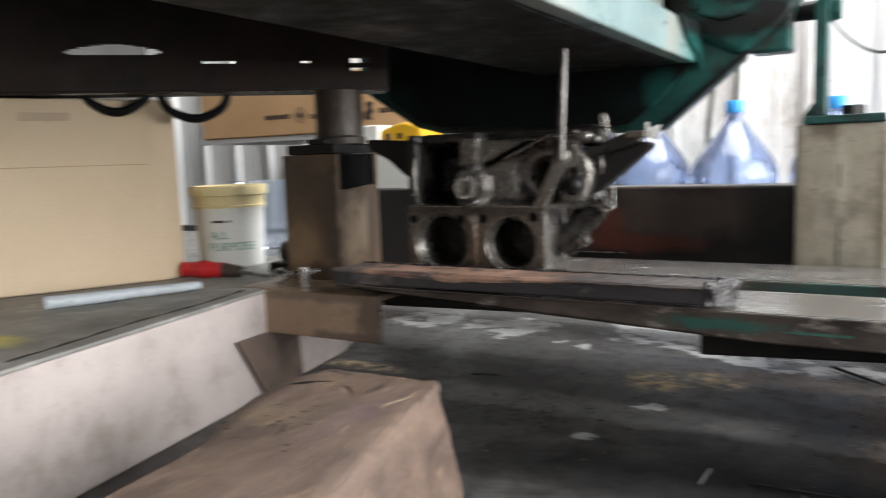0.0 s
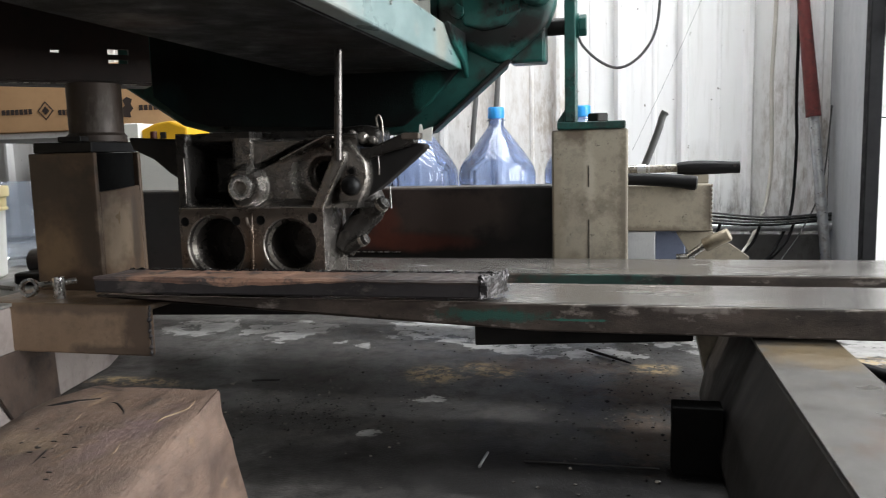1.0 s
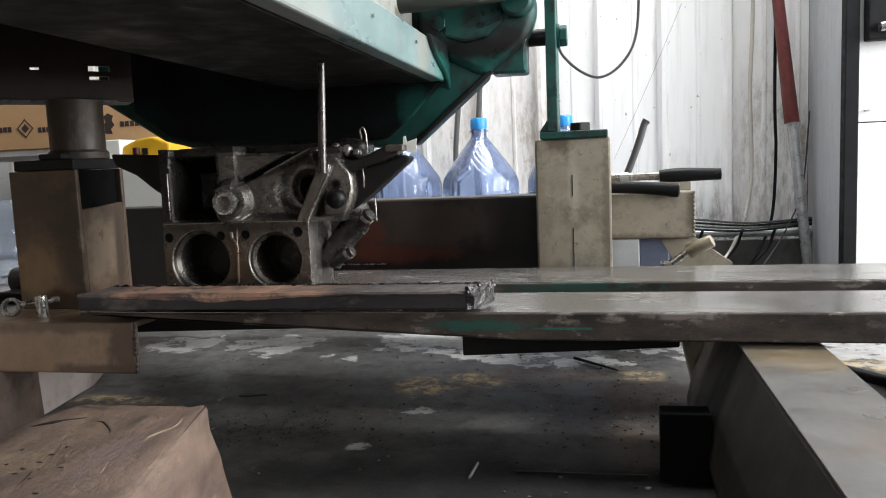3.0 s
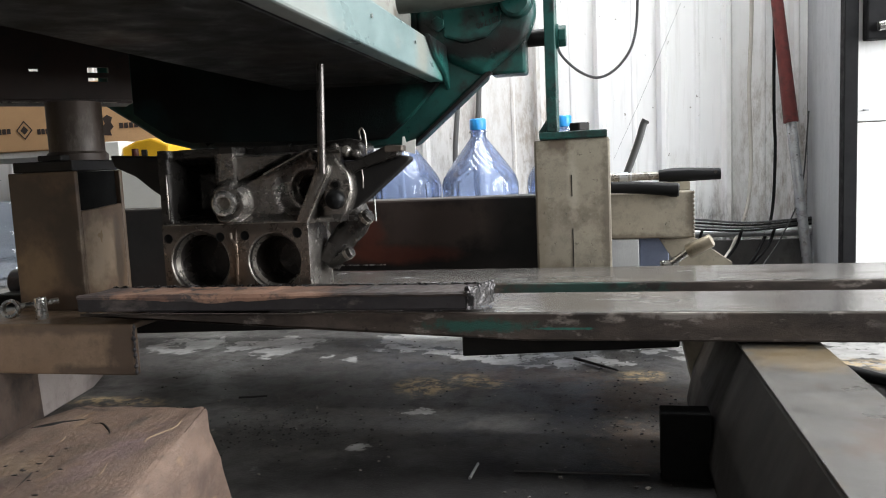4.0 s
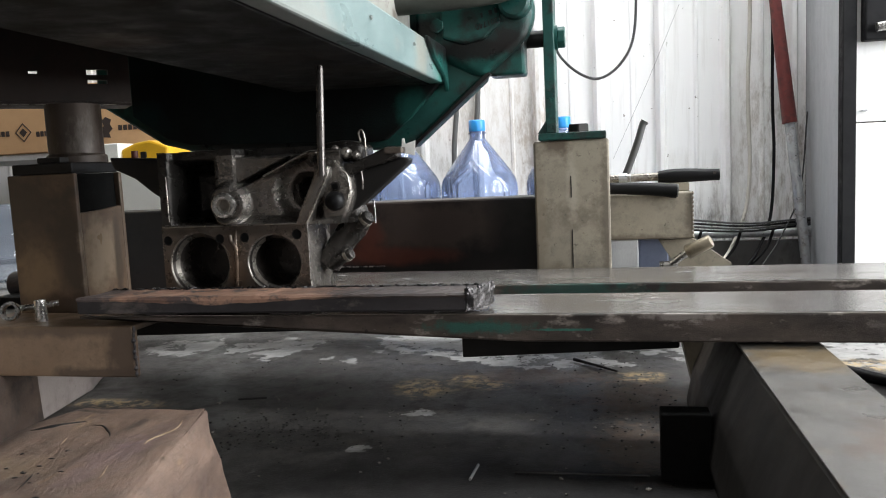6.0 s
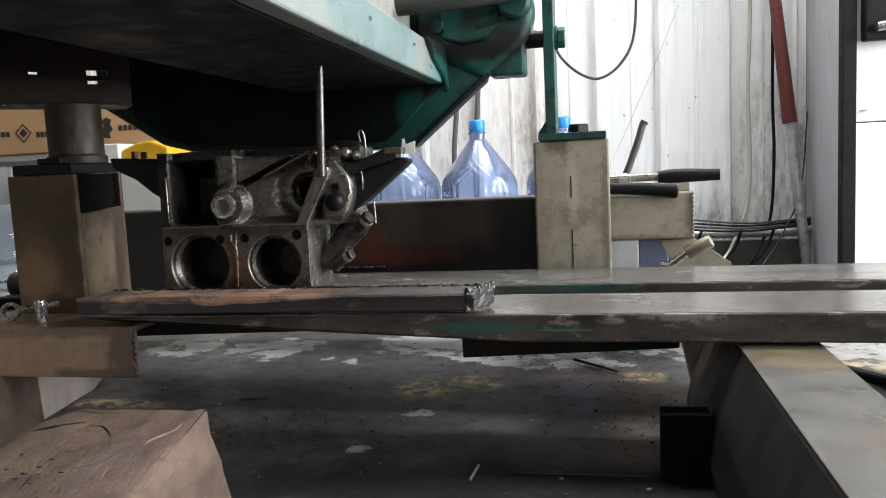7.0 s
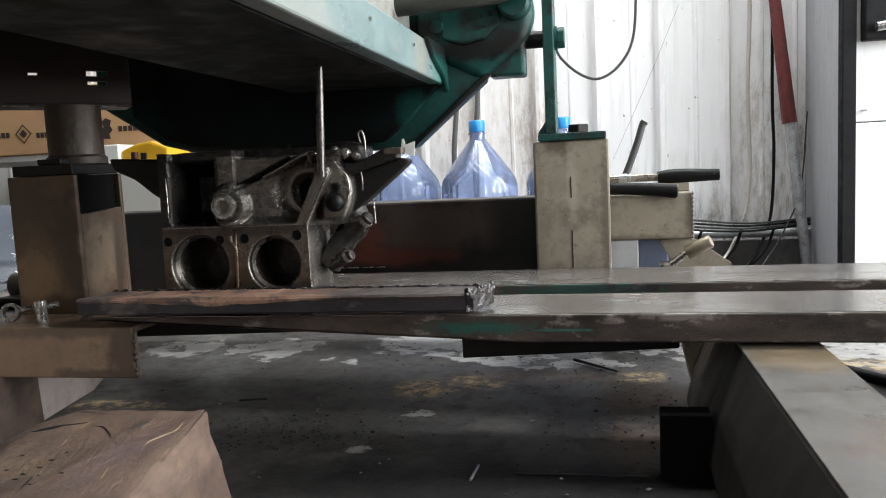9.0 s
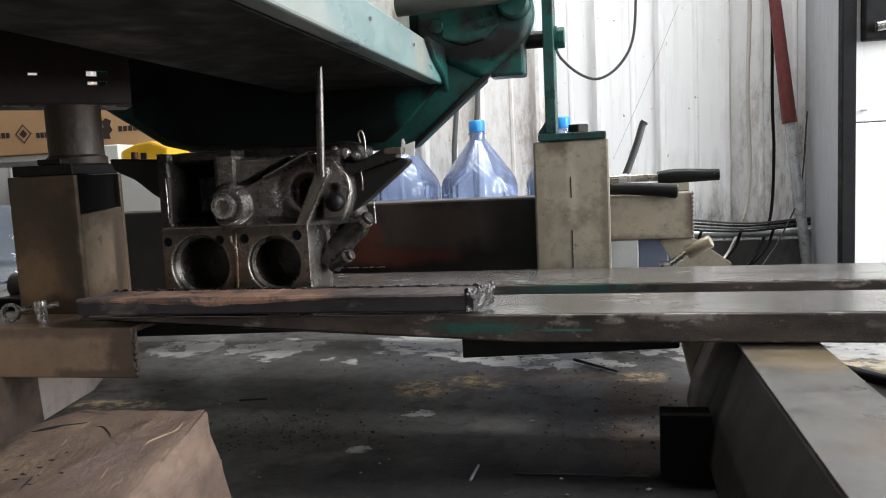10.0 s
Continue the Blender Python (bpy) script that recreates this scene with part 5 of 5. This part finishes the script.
def build_rear_things():
    pallet = thing("low_pallet", (-0.7, 2.8, 0), "low wooden pallet under the water bottles", "pallet")
    for k in range(3):
        part("deck_board", box(-1.35, -0.05, 2.58 + k * 0.17, 2.73 + k * 0.17, 0.1, 0.122, 0.003), "timber", pallet)
    for k in range(3):
        part("runner", box(-1.3 + k * 0.57, -1.2 + k * 0.57, 2.58, 3.07, 0, 0.0995, 0.003), "timber", pallet)
    b = build_bottle((-0.448, 2.75, 0.1225))
    for m in ((-0.742, 2.80, 0.1225), (-0.150, 2.86, 0.1225)):
        copy_thing(b, Matrix.Translation(m) @ pose(0, 0, 0, 0, 0, 25))
    # a cut-down bottle on the ledge
    cut = thing("cut_water_bottle", (-1.465, 1.61, 0.2115), "cut-down clear blue ribbed water bottle", "water bottle")
    part("bottle_body", lathe([(0.08, 0.0), (0.10, 0.005), (0.105, 0.02), (0.105, 0.05), (0.101, 0.056), (0.105, 0.062), (0.105, 0.095), (0.101, 0.101), (0.105, 0.107), (0.105, 0.14), (0.101, 0.146), (0.105, 0.152), (0.105, 0.20)], (-1.465, 1.61, 0.2115), 64, cap=False), "bottle_pale", cut)
    # cartons on a wall shelf
    solo("wall_shelf", box(-2.84, -0.80, 2.62, 3.265, 0.556, 0.580, 0.003), "white_paint", "white painted shelf fixed to the wall", "shelf")
    ct = thing("carton", (-2.4, 2.85, 0.5805), "orange-brown carton printed with dark marks", "carton", "cartons")
    part("carton_body", prism([(-2.80, 2.6), (-2.0, 2.6), (-2.0, 3.05), (-2.80, 3.05)], "z", 0.5805, 0.83, 0.004), "card2", ct)
    ring = bmesh.new()
    for k in range(4):
        join(ring, oriented(box(-0.026, 0.022, 0, 0.001, 0.022, 0.026, 0), pose(0, 0, 0, 0, 90 * k, 0)))
    box(-0.012, 0.012, 0, 0.001, -0.012, 0.012, 0, into=ring)
    part("print_mark", oriented(ring, pose(-2.197, 2.5985, 0.661, 0, 45, 0)), "ink", ct)

    def print_bars(x0, x1, z, h, count, y, owner):
        bars = bmesh.new()
        step = (x1 - x0) / count
        for k in range(count):
            box(x0 + k * step, x0 + (k + 0.78) * step, y, y + 0.001, z - h / 2, z + h / 2, 0, into=bars)
        part("print_line", bars, "ink", owner)

    for x0, x1, z, count in ((-2.42, -2.33, 0.785, 5), (-2.29, -2.125, 0.775, 9), (-2.40, -2.255, 0.660, 7), (-2.14, -2.03, 0.652, 6)):
        print_bars(x0, x1, z, 0.020, count, 2.5985, ct)
    c2 = thing("carton", (-1.4, 2.85, 0.5805), "orange-brown carton printed with dark marks", "carton", "cartons")
    part("carton_body", prism([(-1.985, 2.605), (-1.1, 2.605), (-1.1, 3.05), (-1.985, 3.05)], "z", 0.5805, 0.83, 0.004), "card2", c2)
    part("print_mark", prism([(-1.862, 0.625), (-1.822, 0.622), (-1.828, 0.640), (-1.812, 0.655), (-1.822, 0.672), (-1.815, 0.690), (-1.838, 0.70), (-1.856, 0.688), (-1.848, 0.668), (-1.864, 0.652)], "y", 2.6035, 2.6045, 0), "ink", c2)
    print_bars(-1.788, -1.60, 0.657, 0.020, 9, 2.6035, c2)
    print_bars(-1.55, -1.30, 0.735, 0.020, 10, 2.6035, c2)
    solo("white_bin", prism([(-1.72, 0.0), (-1.36, 0.0), (-1.33, 0.499), (-1.75, 0.499)], "y", 2.30, 2.56, 0.01), "pail", "plain white plastic bin on the floor", "bin")
    yc = thing("yellow_case", (-1.55, 2.35, 0.50), "yellow plastic case standing on a white bin", "case")
    part("case_body", prism([(-1.612, 0.5), (-1.44, 0.5), (-1.435, 0.566), (-1.50, 0.590), (-1.56, 0.582), (-1.612, 0.562)], "y", 2.35, 2.50, 0.008), "yellow", yc)
    part("case_latch", box(-1.535, -1.515, 2.344, 2.351, 0.53, 0.552, 0.001), "soot", yc)
    solo("white_carton", box(-1.71, -1.615, 2.34, 2.50, 0.5, 0.585, 0.004), "pail", "small white carton standing on the bin", "carton")


build_rear_things()


def build_wall_things():
    pole = thing("lever_pole", (0.73, 3.1, 0), "leaning steel lever pole with a faded red sleeve", "pole")
    d = Vector((-0.088, 0.10, 0.98)).normalized()
    base = Vector((0.742, 3.12, 0.003))
    part("pipe", rod(base, base + d * 0.62, 0.019, segs=24, bevel=0.002), "zinc", pole, "zinc steel pipe")
    part("sleeve", rod(base + d * 0.56, base + d * 1.5, 0.0275, 0.016, 24, bevel=0.002), "red", pole, "faded red sleeve")
    solo("hanging_cable", tube([(-0.185, 3.2, 1.25), (-0.19, 3.19, 0.95), (-0.14, 3.18, 0.84), (-0.03, 3.18, 0.775), (0.07, 3.18, 0.83), (0.125, 3.19, 0.96), (0.13, 3.2, 1.25), (0.10, 3.26, 1.5)], lambda t: 0.0055 + 0.0010 * math.sin(t * 900), 10, 40), "cable_grey", "grey corrugated cable hanging in a loop on the wall", "cable")
    solo("cream_cable", tube([(0.57, 3.26, 1.6), (0.565, 3.26, 1.0), (0.555, 3.255, 0.7), (0.56, 3.25, 0.40), (0.54, 3.24, 0.22), (0.48, 3.2, 0.08), (0.42, 3.15, 0.008)], 0.0075, 8), "cable_white", "cream cable running down the wall", "cable")
    solo("black_cable", tube([(0.65, 3.25, 1.5), (0.645, 3.25, 0.7), (0.65, 3.25, 0.45), (0.635, 3.24, 0.2), (0.58, 3.2, 0.07), (0.52, 3.12, 0.008)], 0.006, 8), "black_rubber", "thin black cable running down the wall", "cable")
    solo("thin_cable", tube([(0.765, 3.22, 0.6), (0.735, 3.2, 0.3), (0.66, 3.18, 0.12), (0.58, 3.14, 0.008)], 0.003, 8), "cable_grey", "thin grey cable beside the pole", "cable")
    solo("string", tube([(0.30, 3.25, 1.05), (0.17, 3.24, 0.75), (0.03, 3.23, 0.45)], 0.0006, 6), "grey_rubber", "thin slanting string on the wall", "string")
    solo("conduit", rod((0.20, 3.225, 0.135), (0.777, 3.225, 0.135), 0.017, segs=16), "zinc", "grey conduit along the foot of the wall", "conduit")
    for k in range(4):
        solo("cable_run", tube([(0.18, 3.18, 0.215 - 0.012 * k), (0.36, 3.17, 0.195 - 0.013 * k), (0.55, 3.18, 0.178 - 0.010 * k), (0.772, 3.2, 0.19 - 0.008 * k)], 0.0042, 8), "black_rubber" if k % 2 else "cable_grey", "dark cable running low along the wall", "cable", "cable bundle")
    for x in (0.35, 0.50, 0.62):
        solo("cable_loop", tube([(x + 0.02, 3.2, 0.155), (x - 0.01, 3.19, 0.08), (x - 0.07, 3.16, 0.02), (x - 0.11, 3.1, 0.008)], 0.006, 8), "black_rubber", "black cable dropping to the floor", "cable", "cable drops")
    for a in ((-0.62, 3.18), (-0.53, 3.17)):
        solo("wall_hose", tube([(a[0] + 0.05, a[1], 1.1), (a[0] + 0.02, a[1], 0.7), (a[0], a[1], 0.45), (a[0] + 0.02, a[1] - 0.02, 0.05), (a[0] + 0.05, a[1] - 0.01, 0.011)], 0.011, 10), "grey_rubber", "dark hose hanging down the wall", "hose", "wall hoses")
    # tools on the short beam
    ham = thing("grip_handle", (0.05, 1.84, 0.3705), "black rubber grip lying on the beam", "tool")
    part("grip", tube([(-0.13, 1.80, 0.3865), (0.05, 1.80, 0.3835), (0.155, 1.80, 0.374)], lambda t: 0.013 + 0.002 * t if t < 0.93 else 0.0165, 20), "black_rubber", ham)
    part("grip_end", rod((0.154, 1.80, 0.3742), (0.158, 1.80, 0.3738), 0.0145, segs=20), "grey_rubber", ham)
    wr = thing("torque_wrench", (0.1, 1.88, 0.3705), "steel wrench with a black grip lying on the beam", "wrench")
    part("shank", rod((-0.13, 1.885, 0.404), (0.13, 1.885, 0.4055), 0.0095, segs=18), "machined", wr)
    part("ferrule", rod((0.03, 1.885, 0.404), (0.05, 1.885, 0.404), 0.013, segs=18, into=rod((0.055, 1.885, 0.404), (0.058, 1.885, 0.404), 0.0125, segs=18)), "zinc", wr)
    g = tube([(0.12, 1.885, 0.405), (0.15, 1.885, 0.406), (0.19, 1.885, 0.406), (0.245, 1.885, 0.405), (0.258, 1.885, 0.405)], lambda t: 0.0135 + 0.003 * math.sin(min(1, t * 1.4) * 3.1), 20)
    part("wrench_grip", g, "black_rubber", wr, "black wrench grip")
    # flat dark disc drawn for the hanging hole
    part("hang_hole", lathe([(0.004, 0), (0.0, 0.0)], (0.246, 1.8705, 0.41), 12, cap=False, axis=(0, -1, 0)), "bore", wr)
    part("rest_block", box(0.12, 0.19, 1.872, 1.90, 0.3703, 0.390, 0.002), "beige", wr)
    hs = thing("hose_stub", (0.08, 1.9, 0.37), "short grey hose standing up behind the wrench", "hose")
    part("hose", tube([(0.030, 1.91, 0.371), (0.058, 1.908, 0.44), (0.078, 1.905, 0.495), (0.088, 1.905, 0.528), (0.094, 1.905, 0.537)], lambda t: 0.0085 + 0.0015 * max(0, t - 0.8) * 5, 16), "grey_rubber", hs)
    # dark disc closes the hose, its inside shown by colour
    part("bore_end", rod((0.0935, 1.905, 0.5365), (0.0942, 1.905, 0.5378), 0.0075, segs=14), "bore", hs)
    tb = thing("clamp_bolt", (0.2, 1.76, 0.206), "steel clamp screw with a brass sleeve lying on the gusset", "clamp screw")
    part("sleeve", rod((0.175, 1.79, 0.235), (0.225, 1.775, 0.262), 0.0165, 0.0145, 20, bevel=0.002), "brass", tb, "brass sleeve")
    part("screw", rod((0.14, 1.80, 0.208), (0.176, 1.79, 0.236), 0.0085, segs=16), "bright", tb)
    part("tee", rod((0.115, 1.80, 0.207), (0.155, 1.80, 0.209), 0.0075, segs=16, bevel=0.001), "bright", tb)


build_wall_things()


# ---- things on the ledge and on the floor ----
def build_ledge_things():
    cb = thing("cardboard_box", (-1.6, 1.0, 0.2115), "large plain brown cardboard box on the ledge", "cardboard box")
    foot = [(-1.354, 1.124), (-1.348, 1.185), (-1.80, 1.43), (-2.10, 0.78), (-1.66, 0.50)]
    part("box_body", prism(foot, "z", 0.2115, 0.60, 0.005), "card", cb)
    n = Vector((0.898, -0.440, 0))
    u = Vector((0.440, 0.898, 0))
    base = Vector((-1.354, 1.124, 0))
    def strip(a0, a1, z0, z1, out):
        c = [base + u * a0 + n * out, base + u * a1 + n * out, base + u * a1 + n * (out - 0.0035), base + u * a0 + n * (out - 0.0035)]
        return prism([(p.x, p.y) for p in c], "z", z0, z1, 0)
    part("tape_strip", strip(-0.245, -0.155, 0.556, 0.572, 0.0035), "tape", cb, "tan tape")
    part("flap_edge", strip(-0.44, -0.012, 0.4635, 0.4655, 0.0032), "tape", cb)
    solo("edge_crack", tube([(-0.975, 0.56, 0.2113), (-1.0, 0.68, 0.2113), (-1.028, 0.80, 0.2113), (-1.05, 0.96, 0.2113), (-1.08, 1.09, 0.2113)], lambda t: 0.0016 + 0.0008 * math.sin(t * 40), 6), "dark_steel", "dark crack along the edge of the ledge", "crack", kind="structure")
    pl = thing("pail", (-1.385, 1.365, 0.2115), "white plastic pail with a yellowed lid and green lettering", "pail")
    o = (-1.385, 1.365, 0.2115)
    part("pail_body", lathe([(0.0, 0.0), (0.072, 0.0), (0.076, 0.004), (0.083, 0.165), (0.083, 0.175)], o, 56, cap=False), "pail", pl)
    part("lid", lathe([(0.082, 0.145), (0.088, 0.145), (0.088, 0.150), (0.085, 0.152), (0.086, 0.172), (0.092, 0.175), (0.093, 0.19), (0.091, 0.197), (0.083, 0.197), (0.081, 0.191), (0.0, 0.191)], o, 56, cap=False), "lid", pl, "yellowed plastic lid")
    for words, z, s in (("ALL", 0.292, 0.028), ("PURPOSE", 0.264, 0.028)):
        cu = bpy.data.curves.new("print", "FONT")
        cu.body, cu.size, cu.align_x, cu.align_y = words, s, "CENTER", "CENTER"
        tmp = bpy.data.objects.new("print", cu)
        me = bpy.data.meshes.new_from_object(tmp)
        bpy.data.objects.remove(tmp)
        bm = bmesh.new()
        bm.from_mesh(me)
        off = -0.03 if words == "ALL" else 0.0
        for v in bm.verts:
            a = radians(-44) + (v.co.x + off) / 0.082
            zz = z + v.co.y
            r = 0.076 + (zz - 0.2115) / 0.165 * 0.007 + 0.0008
            v.co = Vector((o[0] + r * math.cos(a), o[1] + r * math.sin(a), zz))
        part("print", bm, "print_green", pl, "green lettering")
    marks = bmesh.new()
    for a0, w, z in ((-75, 22, 0.322), (-48, 5, 0.322)):
        bm = bmesh.new()
        vs = []
        for k in range(9):
            a = radians(a0 + w * k / 8)
            for dz in (0, 0.006):
                r = 0.076 + (z + dz - 0.2115) / 0.165 * 0.007 + 0.0008
                vs.append(bm.verts.new((o[0] + r * math.cos(a), o[1] + r * math.sin(a), z + dz)))
        for k in range(8):
            bm.faces.new((vs[2 * k], vs[2 * k + 2], vs[2 * k + 3], vs[2 * k + 1]))
        join(marks, bm)
    part("small_print", marks, "ink", pl)
    sd = thing("screwdriver", (-1.27, 1.2, 0.2115), "red-handled screwdriver lying on the ledge", "screwdriver")
    part("handle", tube([(-1.338, 1.175, 0.230), (-1.295, 1.187, 0.230), (-1.245, 1.200, 0.229)], lambda t: 0.0185 - 0.002 * math.sin(t * 9), 12), "red_plastic", sd, "red plastic handle")
    part("ferrule", rod((-1.245, 1.200, 0.229), (-1.205, 1.210, 0.226), 0.0165, 0.013, 16), "sleeve", sd)
    part("blade", rod((-1.205, 1.210, 0.226), (-1.14, 1.226, 0.2165), 0.0045, segs=10), "machined", sd)
    solo("grey_tube", roughen(tube([(-1.286, 0.81, 0.2225), (-1.225, 0.935, 0.2225), (-1.164, 1.06, 0.2225)], lambda t: 0.0125 - 0.004 * t, 16), 0.001, 40), "pale_tube", "pale grey metal tube lying on the ledge", "tube")
    sk = thing("socket", (-0.985, 1.163, 0.2128), "small chrome socket standing on the beam", "socket")
    part("socket_body", lathe([(0.0, 0.0), (0.0098, 0.0), (0.0102, 0.002), (0.0102, 0.018), (0.0092, 0.019), (0.0092, 0.021), (0.0102, 0.022), (0.0108, 0.036), (0.0102, 0.038), (0.0078, 0.038), (0.0078, 0.03), (0.0, 0.03)], (-0.985, 1.163, 0.2128), 28, cap=False), "bright", sk)
    # dark disc that deepens the socket's inside by colour
    part("socket_bore", lathe([(0.0076, 0.0), (0.0, 0.0)], (-0.985, 1.163, 0.2435), 12, cap=False), "bore", sk)
    wr = thing("ring_wrench", (-1.08, 1.2, 0.2128), "small steel ring wrench lying on the beam", "wrench")
    part("ring", lathe([(0.012, -0.006), (0.0165, -0.006), (0.0175, 0), (0.0165, 0.006), (0.012, 0.006), (0.011, 0), (0.012, -0.006)], (-1.05, 1.165, 0.2305), 24, cap=False, axis=(0.25, -1, 0.25)), "bright", wr)
    part("shank", rod((-1.038, 1.17, 0.234), (-0.99, 1.215, 0.2365), 0.0055, segs=12), "bright", wr)
    jw = thing("pipe_fitting", (-1.15, 1.33, 0.2115), "dark steel fitting lying behind the post", "fitting")
    part("fitting_body", rod((-1.21, 1.36, 0.252), (-1.13, 1.37, 0.252), 0.026, segs=20, bevel=0.003, into=rod((-1.13, 1.37, 0.252), (-1.08, 1.375, 0.252), 0.018, 0.012, 16)), "scale_steel", jw)
    part("fitting_base", box(-1.20, -1.11, 1.29, 1.39, 0.2115, 0.236, 0.006), "black_rubber", jw)


build_ledge_things()


def build_floor_things():
    tm = thing("timber_block", (-0.62, 0.72, 0), "old brown oily timber block with cracked top, on the floor", "timber block")
    u = Vector((0.26, -0.965, 0)).normalized()
    a = Vector((-0.518, 0.868, 0))
    pts = [a, a + u * 0.55, Vector((-0.590, 0.28, 0)), Vector((-0.684, 0.846, 0))]
    bm = prism([(p.x, p.y) for p in pts], "z", 0.0, 0.16, 0.006)
    for v in bm.verts:
        v.co.x += 0.012 + 0.035 * (1 - v.co.z / 0.16)
    roughen(bm, 0.006, 11, 11, 3.0)
    for v in bm.verts:
        if v.co.x < -0.56 and 0.56 < v.co.y < 0.86:
            v.co.x -= 0.06 * math.sin(math.pi * (0.86 - v.co.y) / 0.30) * (-0.56 - v.co.x) / 0.12
    roughen(bm, 0.0035, 42, 0, 8.0)
    tree = BVHTree.FromBMesh(bm)
    part("timber_body", smooth(bm, 50), "timber", tm)

    def lay(points, lift):
        out = []
        for x, y in points:
            hit = tree.ray_cast(Vector((x, y, 0.4)), Vector((0, 0, -1)))[0]
            out.append((x, y, (hit.z if hit else 0.16) + lift))
        return out

    # cracks and raised splinters along the grain
    for line, r in ((((-0.681, 0.766), (-0.668, 0.776), (-0.656, 0.785), (-0.635, 0.807)), 0.0028), (((-0.616, 0.794), (-0.602, 0.790), (-0.592, 0.784), (-0.576, 0.769), (-0.566, 0.755)), 0.0016), (((-0.56, 0.60), (-0.573, 0.635), (-0.58, 0.65)), 0.0012)):
        part("crack", tube(lay(line, -0.0004), lambda t, r=r: r * (0.25 + 0.75 * math.sin(math.pi * min(1, max(0, t)))), 8), "soot", tm, "dark crack")
    for line, r in ((((-0.48, 0.685), (-0.498, 0.718), (-0.511, 0.746), (-0.508, 0.770), (-0.504, 0.792), (-0.515, 0.825), (-0.527, 0.850)), 0.0017), (((-0.491, 0.615), (-0.496, 0.643), (-0.511, 0.677)), 0.0013), (((-0.583, 0.671), (-0.603, 0.718), (-0.622, 0.760)), 0.0009)):
        part("splinter", tube(lay(line, -0.0009), lambda t, r=r: r * (0.15 + 0.85 * math.sin(math.pi * min(1, max(0, t)))), 8), "splinter", tm, "pale raised splinter")
    rnd = random.Random(3)
    dent = bmesh.new()
    for k in range(16):
        x, y = rnd.gauss(-0.585, 0.035), rnd.gauss(0.66, 0.035)
        p = lay(((x, y),), 0.0)[0]
        b2 = bmesh.new()
        bmesh.ops.create_icosphere(b2, subdivisions=2, radius=1.0)
        a, c = rnd.uniform(0.001, 0.004), rnd.uniform(0.001, 0.003)
        for v in b2.verts:
            n = 1 + 0.5 * noise.noise(v.co * 1.7 + Vector((k, 0, 0)))
            v.co = Vector((p[0] + v.co.x * a * n, p[1] + v.co.y * c * n, p[2] + v.co.z * 0.0007))
        join(dent, b2)
    tagged(part("dents", dent, "soot", tm, "small dark dents"), kind="stuff")
    solo("floor_hose", tube([(0.36, 1.72, 0.012), (0.46, 1.62, 0.012), (0.55, 1.50, 0.012), (0.66, 1.42, 0.012)], 0.011, 12), "black_rubber", "black hose lying on the floor beside the rail", "hose")
    solo("pale_strip", box(0.42, 0.72, 1.36, 1.39, 0.001, 0.008, 0.002), "concrete", "pale strip lying on the floor", "strip")
    for k, (p, q) in enumerate((((-0.08, 1.72, 0.006), (0.015, 1.62, 0.006)), ((-0.735, 1.385, 0.005), (-0.68, 1.40, 0.005)), ((-0.20, 1.035, 0.006), (-0.197, 1.09, 0.006)), ((-0.14, 1.07, 0.005), (0.05, 1.075, 0.005)))):
        solo("metal_sliver", rod(p, q, 0.004 if k == 0 else 0.0022, 0.002, 8), "soot" if k != 2 else "zinc", "thin metal sliver lying on the floor", "metal scrap", "metal slivers")
    rnd = random.Random(11)
    ch, dark = bmesh.new(), bmesh.new()
    for i in range(780):
        if i >= 620:
            x, y = rnd.gauss(0.0, 0.10), rnd.gauss(1.36, 0.17)
        elif i % 2 and i < 400:
            x, y = rnd.gauss(-0.56, 0.10), rnd.gauss(1.22, 0.06)
        elif i < 150:
            x, y = rnd.gauss(-0.62, 0.12), rnd.gauss(1.33, 0.09)
        elif i < 270:
            x, y = rnd.gauss(0.0, 0.13), rnd.gauss(1.3, 0.16)
        else:
            x, y = rnd.uniform(-1.0, 0.1), rnd.uniform(0.95, 1.9)
        r = rnd.uniform(0.0008, 0.0024) * (1.5 if i % 17 == 0 else 1)
        b2 = bmesh.new()
        bmesh.ops.create_icosphere(b2, subdivisions=1, radius=r)
        for v in b2.verts:
            v.co = Vector((v.co.x * rnd.uniform(0.7, 1.8) + x, v.co.y * rnd.uniform(0.7, 1.6) + y, v.co.z * 0.7 + r * 0.5 + 0.002))
        join(dark if i % 2 or (i >= 620 and i % 8) else ch, b2)
    solo("dark_floor_chips", dark, "soot", "scattered black metal chips on the floor", "debris", kind="stuff")
    solo("floor_chips", ch, "debris", "scattered metal chips and grit on the floor", "debris", kind="stuff")


build_floor_things()


def motions():
    """Nothing in the place moves but the camera."""


motions()
